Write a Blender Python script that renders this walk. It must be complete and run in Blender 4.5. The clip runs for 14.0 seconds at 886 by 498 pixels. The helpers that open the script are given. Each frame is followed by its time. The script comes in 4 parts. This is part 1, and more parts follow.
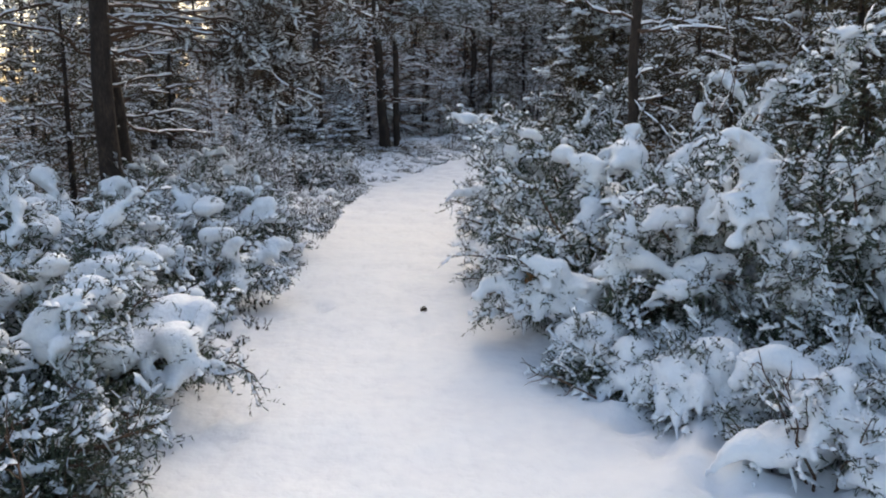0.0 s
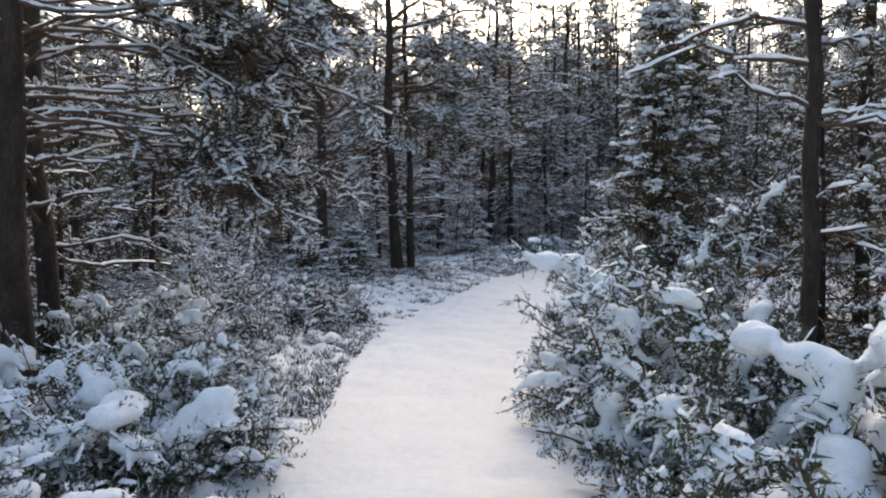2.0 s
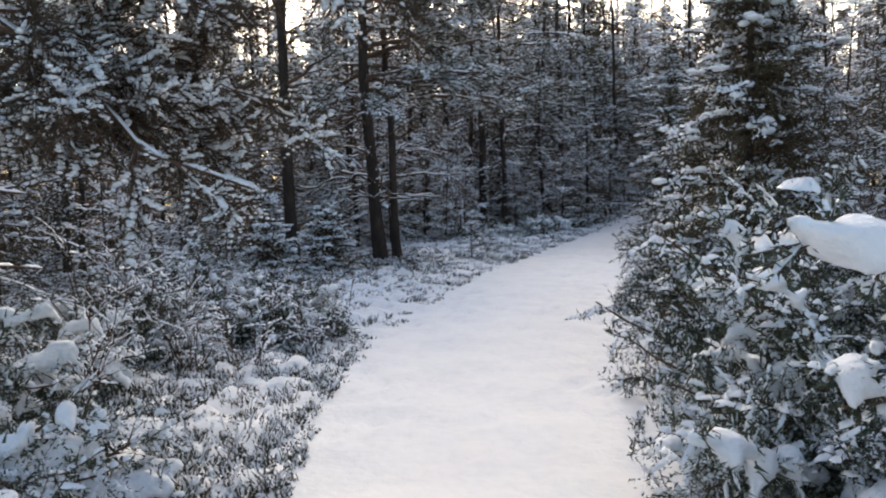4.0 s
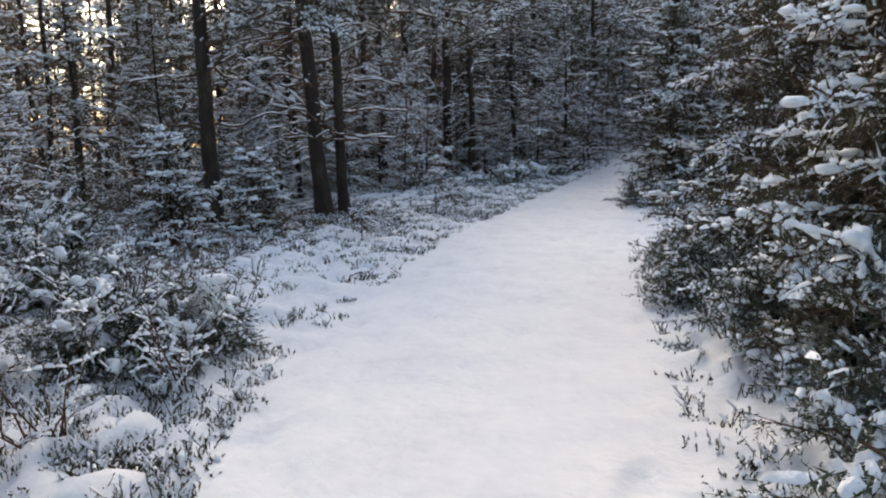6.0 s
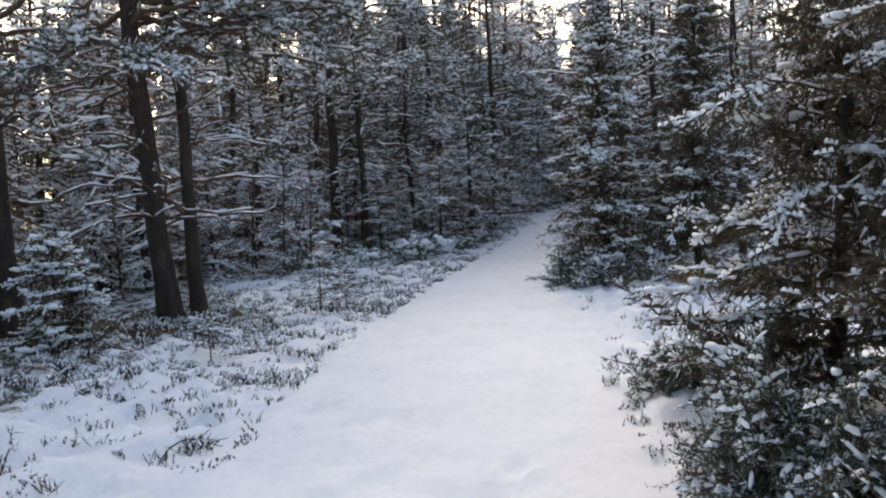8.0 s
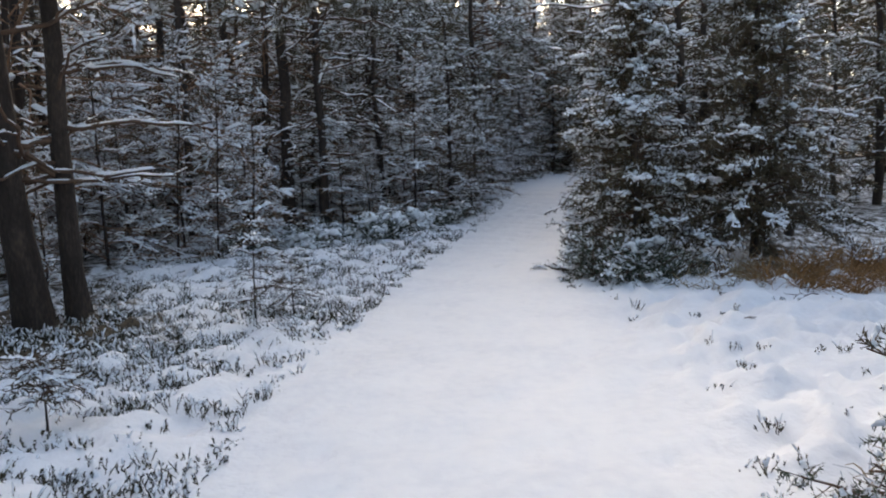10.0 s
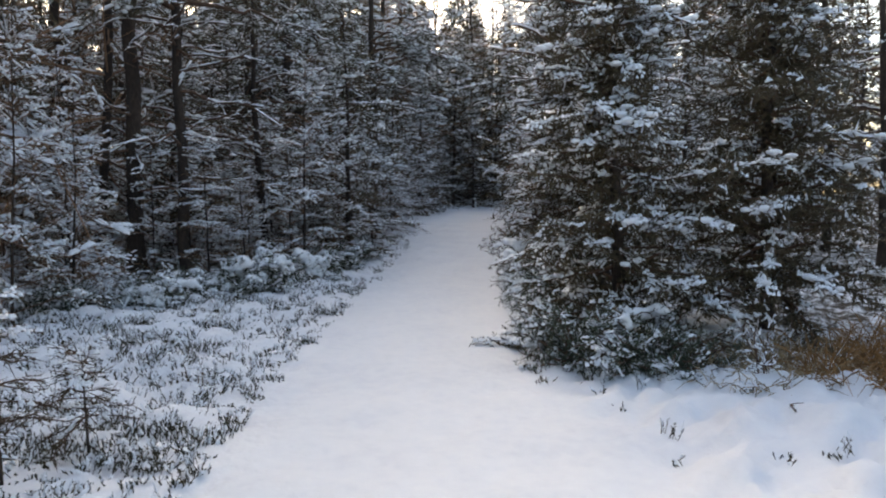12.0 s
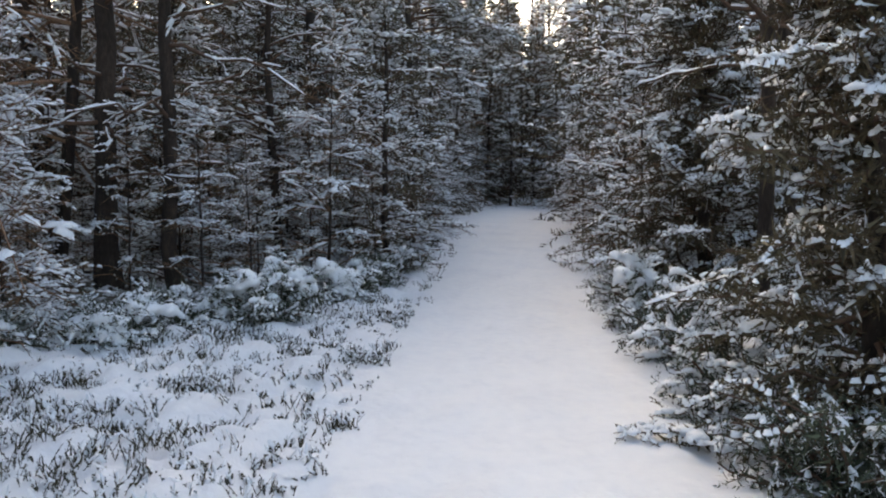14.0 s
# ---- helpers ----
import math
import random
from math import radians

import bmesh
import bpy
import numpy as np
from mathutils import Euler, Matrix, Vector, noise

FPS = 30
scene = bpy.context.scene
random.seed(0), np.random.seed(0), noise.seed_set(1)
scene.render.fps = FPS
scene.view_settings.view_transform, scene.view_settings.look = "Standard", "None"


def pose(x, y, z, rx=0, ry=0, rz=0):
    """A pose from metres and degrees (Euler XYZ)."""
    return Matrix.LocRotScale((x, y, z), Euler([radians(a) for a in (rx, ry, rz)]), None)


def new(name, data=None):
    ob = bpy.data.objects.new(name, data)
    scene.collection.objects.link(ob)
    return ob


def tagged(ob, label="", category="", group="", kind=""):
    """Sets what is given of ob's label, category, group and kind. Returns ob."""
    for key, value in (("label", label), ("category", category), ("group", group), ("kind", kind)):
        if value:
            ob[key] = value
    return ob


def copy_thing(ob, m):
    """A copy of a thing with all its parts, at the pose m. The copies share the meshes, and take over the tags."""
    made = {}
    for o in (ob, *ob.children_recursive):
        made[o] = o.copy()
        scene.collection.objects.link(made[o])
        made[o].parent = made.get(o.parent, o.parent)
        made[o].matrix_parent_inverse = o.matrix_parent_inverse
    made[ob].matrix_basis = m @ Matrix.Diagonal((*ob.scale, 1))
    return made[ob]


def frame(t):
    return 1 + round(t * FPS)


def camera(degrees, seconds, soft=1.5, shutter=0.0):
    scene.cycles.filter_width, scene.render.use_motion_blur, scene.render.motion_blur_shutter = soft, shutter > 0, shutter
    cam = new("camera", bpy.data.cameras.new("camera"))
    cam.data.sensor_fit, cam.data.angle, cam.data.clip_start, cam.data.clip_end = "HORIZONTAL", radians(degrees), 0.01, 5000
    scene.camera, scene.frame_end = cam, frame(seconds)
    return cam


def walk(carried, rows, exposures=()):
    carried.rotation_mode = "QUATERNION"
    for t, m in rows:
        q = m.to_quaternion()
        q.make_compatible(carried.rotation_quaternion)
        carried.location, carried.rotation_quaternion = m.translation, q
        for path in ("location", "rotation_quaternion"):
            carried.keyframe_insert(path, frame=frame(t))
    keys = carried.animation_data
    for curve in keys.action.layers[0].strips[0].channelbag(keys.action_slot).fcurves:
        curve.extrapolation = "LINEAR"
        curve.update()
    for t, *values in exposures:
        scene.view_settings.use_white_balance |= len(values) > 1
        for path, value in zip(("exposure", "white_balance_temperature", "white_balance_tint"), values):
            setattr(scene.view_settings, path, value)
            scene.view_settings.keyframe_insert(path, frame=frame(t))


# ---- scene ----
cam = camera(61.0, 14.0, soft=2.0)
METRES, EYE, TILT, LEAN, TURN = 20.0, 1.5, -11.0, 0.0, 0.0
EXPO, KELVIN, TINT = 1.76, 7200, 8
ROWS = [
    (0.0, 0.0, 0.0, 0.0, 0.0, 0.0, 0.0),
    (0.5, -0.0008, 0.0331, 0.0084, 0.16, 0.05, -1.69),
    (1.0, -0.0063, 0.0656, 0.0171, 0.57, 6.23, -1.86),
    (1.5, -0.0104, 0.0988, 0.0241, 0.59, 9.03, 0.11),
    (2.0, -0.0169, 0.1325, 0.0324, 0.47, 8.31, -0.11),
    (4.5, -0.0322, 0.3074, 0.0568, -1.43, 6.45, 2.71),
    (5.0, -0.032, 0.3426, 0.063, -2.53, 4.59, 2.8),
    (5.5, -0.0288, 0.378, 0.0688, -2.99, 2.92, 3.01),
    (6.0, -0.0269, 0.4124, 0.0763, -3.95, 2.93, 2.31),
    (6.5, -0.0202, 0.4479, 0.084, -8.76, 4.25, 4.95),
    (7.0, -0.0176, 0.4829, 0.0909, -10.02, 4.0, 5.86),
    (7.5, -0.0122, 0.5171, 0.0993, -10.95, 8.05, 6.53),
    (8.0, -0.0104, 0.5529, 0.1058, -11.62, 7.64, 5.47),
    (10.5, 0.0148, 0.7305, 0.1395, -14.77, 4.76, 5.26),
    (11.0, 0.0208, 0.7659, 0.1471, -15.84, 7.51, 5.74),
    (11.5, 0.032, 0.8006, 0.154, -22.92, 6.58, 7.29),
    (12.0, 0.04, 0.8329, 0.162, -23.18, 6.49, 5.39),
    (12.5, 0.0489, 0.8653, 0.1691, -22.76, 7.75, 5.92),
    (13.0, 0.0559, 0.9008, 0.1754, -21.76, 7.54, 4.57),
    (13.5, 0.0636, 0.9344, 0.1808, -22.47, 6.85, 4.32),
    (14.0, 0.0675, 0.9692, 0.1879, -22.11, 6.39, 4.24),
]
walk(cam, [(t, pose(0, 0, EYE, TILT, LEAN, TURN) @ pose(METRES * x, METRES * y, METRES * z, 90 + pitch, roll, yaw)) for t, x, y, z, yaw, pitch, roll in ROWS], [(0.0, EXPO - 0.55, KELVIN, TINT), (2.0, EXPO - 0.45, KELVIN, TINT), (6.0, EXPO - 0.35, KELVIN + 200, TINT), (8.0, EXPO - 0.2, KELVIN + 250, TINT), (11.0, EXPO - 0.15, KELVIN + 350, TINT), (14.0, EXPO + 0.22, KELVIN + 650, TINT)])

# ---- light ----
SUN_AZ, SUN_EL = 4.0, 31.0      # degrees: to the right of the y axis, above the horizon
world = bpy.data.worlds.new("sky")
world.use_nodes = True
scene.world = world
wn, wl = world.node_tree.nodes, world.node_tree.links
sky = wn.new("ShaderNodeTexSky")
sky.sky_type, sky.sun_disc = "NISHITA", False
sky.sun_elevation, sky.sun_rotation = radians(SUN_EL), radians(SUN_AZ)
sky.air_density, sky.dust_density, sky.ozone_density = 1.0, 3.0, 1.0
wn["Background"].inputs["Strength"].default_value = 0.14
wl.new(sky.outputs[0], wn["Background"].inputs["Color"])
sun = new("sun", bpy.data.lights.new("sun", "SUN"))
sun.data.energy, sun.data.angle, sun.data.color = 0.5, radians(45), (1.0, 0.87, 0.72)
saz, sel = radians(SUN_AZ), radians(SUN_EL)
sdir = Vector((math.sin(saz) * math.cos(sel), math.cos(saz) * math.cos(sel), math.sin(sel)))
sun.matrix_world = Matrix.Translation(sdir * 80) @ sdir.to_track_quat("Z", "Y").to_matrix().to_4x4()


# ---- materials ----
def material(name, ramp, scale=8.0, rough=0.8, bump=0.0, bump_scale=40.0, rand=0.0, stretch=(1, 1, 1), spec=0.3, frost=0.0):
    """Colours along a noise at two sizes, bump, and a shift of brightness from island to island."""
    m = bpy.data.materials.new(name)
    m.use_nodes = True
    n, l = m.node_tree.nodes, m.node_tree.links
    b = n["Principled BSDF"]
    b.inputs["Roughness"].default_value = rough
    b.inputs["Specular IOR Level"].default_value = spec
    tc, mp = n.new("ShaderNodeTexCoord"), n.new("ShaderNodeMapping")
    mp.inputs["Scale"].default_value = stretch
    l.new(tc.outputs["Object"], mp.inputs["Vector"])
    a, f = n.new("ShaderNodeTexNoise"), n.new("ShaderNodeTexNoise")
    a.inputs["Scale"].default_value, f.inputs["Scale"].default_value = scale, scale * 7
    a.inputs["Detail"].default_value, f.inputs["Detail"].default_value = 3, 3
    mix = n.new("ShaderNodeMath")
    mix.operation = "MULTIPLY_ADD"
    mix.inputs[1].default_value = 0.45
    half = n.new("ShaderNodeMath")
    half.operation = "MULTIPLY"
    half.inputs[1].default_value = 0.55
    l.new(mp.outputs[0], a.inputs["Vector"]), l.new(mp.outputs[0], f.inputs["Vector"])
    l.new(a.outputs["Fac"], half.inputs[0]), l.new(f.outputs["Fac"], mix.inputs[0]), l.new(half.outputs[0], mix.inputs[2])
    cr = n.new("ShaderNodeValToRGB")
    cr.color_ramp.elements[0].position, cr.color_ramp.elements[1].position = 0.3, 0.7
    for e, c in zip(cr.color_ramp.elements, (ramp[0], ramp[-1])):
        e.color = (*c, 1)
    for k, c in enumerate(ramp[1:-1]):
        cr.color_ramp.elements.new(0.3 + 0.4 * (k + 1) / (len(ramp) - 1)).color = (*c, 1)
    out = cr.outputs["Color"]
    if rand:
        g, h = n.new("ShaderNodeNewGeometry"), n.new("ShaderNodeHueSaturation")
        mr = n.new("ShaderNodeMapRange")
        mr.inputs["To Min"].default_value, mr.inputs["To Max"].default_value = 1 - rand, 1 + rand
        l.new(g.outputs["Random Per Island"], mr.inputs["Value"])
        l.new(mr.outputs["Result"], h.inputs["Value"]), l.new(out, h.inputs["Color"])
        out = h.outputs["Color"]
        if frost:
            # the share of blades that are rimed with snow
            gt, mx = n.new("ShaderNodeMath"), n.new("ShaderNodeMix")
            mul, fr = n.new("ShaderNodeMath"), n.new("ShaderNodeMath")
            mul.operation, mul.inputs[1].default_value, fr.operation = "MULTIPLY", 97.0, "FRACT"
            gt.operation, gt.inputs[1].default_value = "LESS_THAN", frost
            l.new(g.outputs["Random Per Island"], mul.inputs[0]), l.new(mul.outputs[0], fr.inputs[0]), l.new(fr.outputs[0], gt.inputs[0])
            mx.data_type = "RGBA"
            mx.inputs["B"].default_value = (0.74, 0.77, 0.82, 1)
            l.new(gt.outputs[0], mx.inputs["Factor"]), l.new(out, mx.inputs["A"])
            out = mx.outputs["Result"]
    fac = mix.outputs[0]
    fac_in = cr.inputs["Fac"]
    l.new(fac, fac_in), l.new(out, b.inputs["Base Color"])
    if bump:
        t, bm = n.new("ShaderNodeTexNoise"), n.new("ShaderNodeBump")
        t.inputs["Scale"].default_value, t.inputs["Detail"].default_value = bump_scale, 4
        bm.inputs["Strength"].default_value, bm.inputs["Distance"].default_value = bump, 0.02
        l.new(mp.outputs[0], t.inputs["Vector"]), l.new(t.outputs["Fac"], bm.inputs["Height"])
        l.new(bm.outputs["Normal"], b.inputs["Normal"])
    return m


M_SNOW = material("snow", [(0.76, 0.79, 0.84), (0.84, 0.86, 0.89), (0.88, 0.89, 0.91)], 6, 0.75, 0.5, 45)
M_JUNIPER = material("juniper_needles", [(0.034, 0.046, 0.03), (0.062, 0.078, 0.052), (0.095, 0.1, 0.066)], 4, 0.6, rand=0.5, frost=0.12)
M_SPRUCE = material("spruce_needles", [(0.048, 0.042, 0.024), (0.086, 0.068, 0.038), (0.13, 0.092, 0.055)], 3, 0.6, rand=0.5, frost=0.04)
M_PINE = material("pine_needles", [(0.048, 0.046, 0.025), (0.086, 0.074, 0.041), (0.135, 0.098, 0.058)], 2, 0.6, rand=0.5, frost=0.06)
M_OLD = material("old_pine_needles", [(0.05, 0.036, 0.025), (0.085, 0.06, 0.041), (0.12, 0.084, 0.058)], 2, 0.65, rand=0.5)
M_BARK = material("bark", [(0.016, 0.012, 0.01), (0.036, 0.026, 0.021), (0.08, 0.056, 0.042)], 7, 0.9, 0.9, 22, stretch=(1, 1, 0.35))
M_TWIG = material("twig_bark", [(0.058, 0.035, 0.025), (0.145, 0.088, 0.06)], 10, 0.9, rand=0.3)
M_BROWN = material("brown_twigs", [(0.15, 0.084, 0.052), (0.32, 0.19, 0.118)], 6, 0.85, rand=0.35)
M_HEATH = material("heather", [(0.03, 0.027, 0.016), (0.055, 0.048, 0.028), (0.09, 0.075, 0.045)], 3, 0.8, rand=0.5)
M_GRASS = material("withered_grass", [(0.16, 0.075, 0.028), (0.28, 0.145, 0.055), (0.34, 0.2, 0.09)], 3, 0.8, rand=0.4)
M_STRAW = material("bleached_grass", [(0.2, 0.14, 0.08), (0.32, 0.24, 0.15), (0.42, 0.33, 0.22)], 3, 0.8, rand=0.35, frost=0.12)
M_CONE = material("cone_scales", [(0.03, 0.02, 0.014), (0.08, 0.05, 0.03)], 60, 0.8, rand=0.3)
M_LEAF = material("dead_leaf", [(0.16, 0.07, 0.025), (0.28, 0.13, 0.05)], 30, 0.7)


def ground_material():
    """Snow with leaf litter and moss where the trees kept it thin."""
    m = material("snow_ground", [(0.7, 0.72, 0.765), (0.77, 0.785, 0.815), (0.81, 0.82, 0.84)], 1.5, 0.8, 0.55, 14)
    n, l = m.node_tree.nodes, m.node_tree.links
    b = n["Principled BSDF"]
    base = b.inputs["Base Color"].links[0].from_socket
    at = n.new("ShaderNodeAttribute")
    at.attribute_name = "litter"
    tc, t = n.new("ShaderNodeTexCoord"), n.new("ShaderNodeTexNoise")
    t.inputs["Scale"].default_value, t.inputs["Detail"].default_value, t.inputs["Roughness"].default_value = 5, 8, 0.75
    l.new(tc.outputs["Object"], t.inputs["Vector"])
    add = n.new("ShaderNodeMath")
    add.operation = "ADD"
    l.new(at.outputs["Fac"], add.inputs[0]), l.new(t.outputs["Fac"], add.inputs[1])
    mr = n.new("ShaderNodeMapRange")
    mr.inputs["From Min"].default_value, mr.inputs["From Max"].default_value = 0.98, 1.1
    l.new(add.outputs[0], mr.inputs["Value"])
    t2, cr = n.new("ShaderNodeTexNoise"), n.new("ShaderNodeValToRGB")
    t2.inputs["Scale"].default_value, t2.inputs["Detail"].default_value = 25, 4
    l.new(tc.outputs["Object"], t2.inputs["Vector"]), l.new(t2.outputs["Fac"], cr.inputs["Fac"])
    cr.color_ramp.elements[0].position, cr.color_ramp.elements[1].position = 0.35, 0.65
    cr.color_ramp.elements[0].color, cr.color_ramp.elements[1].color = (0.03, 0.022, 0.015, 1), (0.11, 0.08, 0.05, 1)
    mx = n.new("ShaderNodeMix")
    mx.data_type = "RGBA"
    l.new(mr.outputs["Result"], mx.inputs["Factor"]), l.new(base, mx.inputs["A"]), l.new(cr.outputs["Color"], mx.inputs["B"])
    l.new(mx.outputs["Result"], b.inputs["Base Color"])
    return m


# ---- mesh tools ----
class Buf:
    """Collects triangles for one mesh."""

    def __init__(self):
        self.v, self.f, self.n = [], [], 0

    def add(self, v, f):
        self.v.append(np.asarray(v, float).reshape(-1, 3))
        self.f.append(np.asarray(f, int).reshape(-1, 3) + self.n)
        self.n += len(self.v[-1])

    def mesh(self, name, mat, smooth=True):
        me = bpy.data.meshes.new(name)
        if self.v:
            v, f = np.concatenate(self.v), np.concatenate(self.f)
            me.vertices.add(len(v)), me.loops.add(f.size), me.polygons.add(len(f))
            me.vertices.foreach_set("co", v.ravel())
            me.loops.foreach_set("vertex_index", f.ravel())
            me.polygons.foreach_set("loop_start", np.arange(0, f.size, 3))
            me.polygons.foreach_set("use_smooth", np.full(len(f), smooth))
            me.update(calc_edges=True)
        me.materials.append(mat)
        return me


def unit(a):
    return a / np.maximum(np.linalg.norm(a, axis=-1, keepdims=True), 1e-9)


def tube(buf, pts, radii, sides=5):
    """A tapered tube along a line of points."""
    pts = np.asarray(pts, float)
    k = len(pts)
    tan = unit(np.gradient(pts, axis=0))
    ref = np.where(np.abs(tan[:, 2:3]) > 0.9, [[1.0, 0, 0]], [[0, 0, 1.0]])
    a = unit(np.cross(tan, ref))
    b = np.cross(tan, a)
    ang = np.arange(sides) * 2 * np.pi / sides
    ring = pts[:, None] + np.asarray(radii)[:, None, None] * (np.cos(ang)[None, :, None] * a[:, None] + np.sin(ang)[None, :, None] * b[:, None])
    i, j = np.meshgrid(np.arange(k - 1), np.arange(sides), indexing="ij")
    p, q = i * sides + j, i * sides + (j + 1) % sides
    f = np.concatenate([np.stack([p, p + sides, q], -1).reshape(-1, 3), np.stack([q, p + sides, q + sides], -1).reshape(-1, 3)])
    buf.add(ring, f)


def sticks(buf, p, q, r):
    """Many thin three-sided twigs at once."""
    n = len(p)
    if not n:
        return
    d = unit(q - p)
    a = unit(np.cross(d, [[0.31, 0.52, 0.79]]))
    b = np.cross(d, a)
    r = np.broadcast_to(np.asarray(r, float).reshape(-1, 1), (n, 1))
    ring = [np.cos(t) * a + np.sin(t) * b for t in (0, 2.094, 4.189)]
    v = np.stack([p + r * o for o in ring] + [q + 0.4 * r * o for o in ring], 1)
    f = np.array([[0, 1, 4], [0, 4, 3], [1, 2, 5], [1, 5, 4], [2, 0, 3], [2, 3, 5]])
    buf.add(v, (np.arange(n)[:, None, None] * 6 + f).reshape(-1, 3))


def needles(buf, rng, p, d, length, k, size, width, spread=0.9):
    """k needle blades round each twig from p along d."""
    n = len(p)
    if not n:
        return
    s = (np.arange(k)[None] + rng.random((n, k))) / k
    base = p[:, None] + d[:, None] * (length[:, None] * s)[..., None]
    o = unit(rng.normal(size=(n, k, 3)))
    way = unit(d[:, None] * math.cos(spread) + o * math.sin(spread))
    tip = base + way * (size * (0.6 + 0.7 * rng.random((n, k))))[..., None]
    side = unit(np.cross(way, rng.normal(size=(n, k, 3)))) * width / 2
    v = np.stack([base - side, base + side, tip], 2)
    buf.add(v, np.arange(n * k * 3).reshape(-1, 3))


RIDGE = np.array([[0, 1, 2], [0, 2, 3], [1, 4, 5], [1, 5, 2], [2, 5, 6], [2, 6, 3], [7, 5, 4], [7, 6, 5]])


def ridges(buf, rng, p, q, w, h):
    """Snow lying along the tops of many twigs from p to q, w wide and h deep."""
    n = len(p)
    if not n:
        return
    d = q - p
    side = unit(np.cross(unit(d), [[0.001, 0.0, 1.0]]))
    up = unit(np.cross(side, unit(d)))
    w, h = (np.broadcast_to(np.asarray(a, float).reshape(-1, 1), (n, 1)) * (0.65 + 0.7 * rng.random((n, 1))) for a in (w, h))
    lie = np.clip(1.25 - np.abs(unit(d)[:, 2:3]), 0.25, 1)
    w, h = w * lie, h * lie
    j = lambda: (rng.random((n, 1)) - 0.5) * 0.35
    m1, m2 = p + d * (0.22 + j() * 0.35), p + d * (0.78 + j() * 0.35)
    v = np.stack([p, m1 - side * w * (0.5 + j()), m1 + up * h * (1 + j()) + side * w * j(), m1 + side * w * (0.5 + j()),
                  m2 - side * w * (0.45 + j()), m2 + up * h * (0.9 + j()) + side * w * j(), m2 + side * w * (0.45 + j()), q], 1)
    buf.add(v, (np.arange(n)[:, None, None] * 8 + RIDGE).reshape(-1, 3))


def clots(buf, rng, p, q, w, h, n=2):
    """Snow along many twigs from p to q in n short rounded clots apiece."""
    for i in range(n):
        a = (i + rng.uniform(0.0, 0.25, (len(p), 1))) / n
        b = (i + rng.uniform(0.8, 1.1, (len(p), 1))) / n
        ridges(buf, rng, p + (q - p) * a, p + (q - p) * b, w, h)


def ico(level):
    bm = bmesh.new()
    bmesh.ops.create_icosphere(bm, subdivisions=level, radius=1)
    v, f = np.array([x.co[:] for x in bm.verts]), np.array([[x.index for x in g.verts] for g in bm.faces])
    bm.free()
    return v, f


ICO0, ICO1 = ico(1), ico(2)


def blobs(buf, rng, c, r, flat=0.6, shape=None):
    """Lumps of snow at c with radii r."""
    n = len(c)
    if not n:
        return
    v, f = shape or ICO1
    s = np.stack([0.8 + 0.5 * rng.random(n), 0.8 + 0.5 * rng.random(n), flat * (0.8 + 0.4 * rng.random(n))], 1) * np.asarray(r).reshape(-1, 1)
    lump = 1 + 0.28 * (rng.random((n, len(v), 1)) - 0.5)
    buf.add(c[:, None] + v[None] * lump * s[:, None], (np.arange(n)[:, None, None] * len(v) + f).reshape(-1, 3))


def melted(buf, name, voxel):
    """The lumps of a buffer run together into one smooth mass."""
    me = buf.mesh(name, M_SNOW)
    ob = bpy.data.objects.new(name, me)
    scene.collection.objects.link(ob)
    r = ob.modifiers.new("melt", "REMESH")
    r.mode, r.voxel_size, r.use_smooth_shade = "VOXEL", voxel, True
    s = ob.modifiers.new("soften", "SMOOTH")
    s.factor, s.iterations = 0.5, 4
    out = bpy.data.meshes.new_from_object(ob.evaluated_get(bpy.context.evaluated_depsgraph_get()))
    bpy.data.objects.remove(ob)
    bpy.data.meshes.remove(me)
    if not out.materials:
        out.materials.append(M_SNOW)
    return out


STUFF = ("needles", "snow_powder", "branchwork", "snow", "snow_cover", "stalks", "blades", "trunks", "foliage")


def thing(name, label, category, parts, at, group="", kind=""):
    """An Empty at its base with its meshes under it."""
    e = new(name)
    e.empty_display_size = 0.2
    for pname, me, plabel, *below in parts:
        if len(me.polygons):
            o = new(pname, me)
            o.parent = e
            tagged(o, plabel, kind="stuff" if pname in STUFF else "")
            for sname, sme, slabel in below:
                if len(sme.polygons):
                    tagged(new(sname, sme), slabel, kind="stuff").parent = o
    e.matrix_basis = at
    return tagged(e, label, category, group, kind)


def limb(rng, p, d, length, droop, n=7, wob=0.06):
    """A bent line of points from p along d."""
    s = np.linspace(0, 1, n)[:, None]
    off = np.cumsum(rng.normal(size=(n, 3)) * wob * length / n, 0)
    off[0] = 0
    pts = p + unit(np.asarray(d, float)) * s * length + off
    pts[:, 2] -= (droop * length * s[:, 0] ** 2)
    return pts


def along(pts, s):
    """Points and directions at the fractions s of a line."""
    k = len(pts) - 1
    i = np.minimum((s * k).astype(int), k - 1)
    return pts[i] + (pts[i + 1] - pts[i]) * (s * k - i)[:, None], unit(pts[i + 1] - pts[i])


# ---- lie of the land ----
WAY = np.array([(-12, -0.1, 2.1), (0, -0.15, 2.1), (4, -0.3, 1.75), (8, -0.52, 1.6), (11, -0.4, 2.0), (13.5, 0.05, 2.5), (16, 0.75, 2.5),
                (19, 1.6, 2.5), (22, 2.68, 2.1), (26, 4.56, 1.98), (30, 6.72, 1.9), (35, 9.4, 2.1), (40, 12.0, 2.1), (46, 15.1, 1.9)], float)


def way_x(y):
    return np.interp(y, WAY[:, 0], WAY[:, 1])


def way_w(y):
    return np.interp(y, WAY[:, 0], WAY[:, 2])


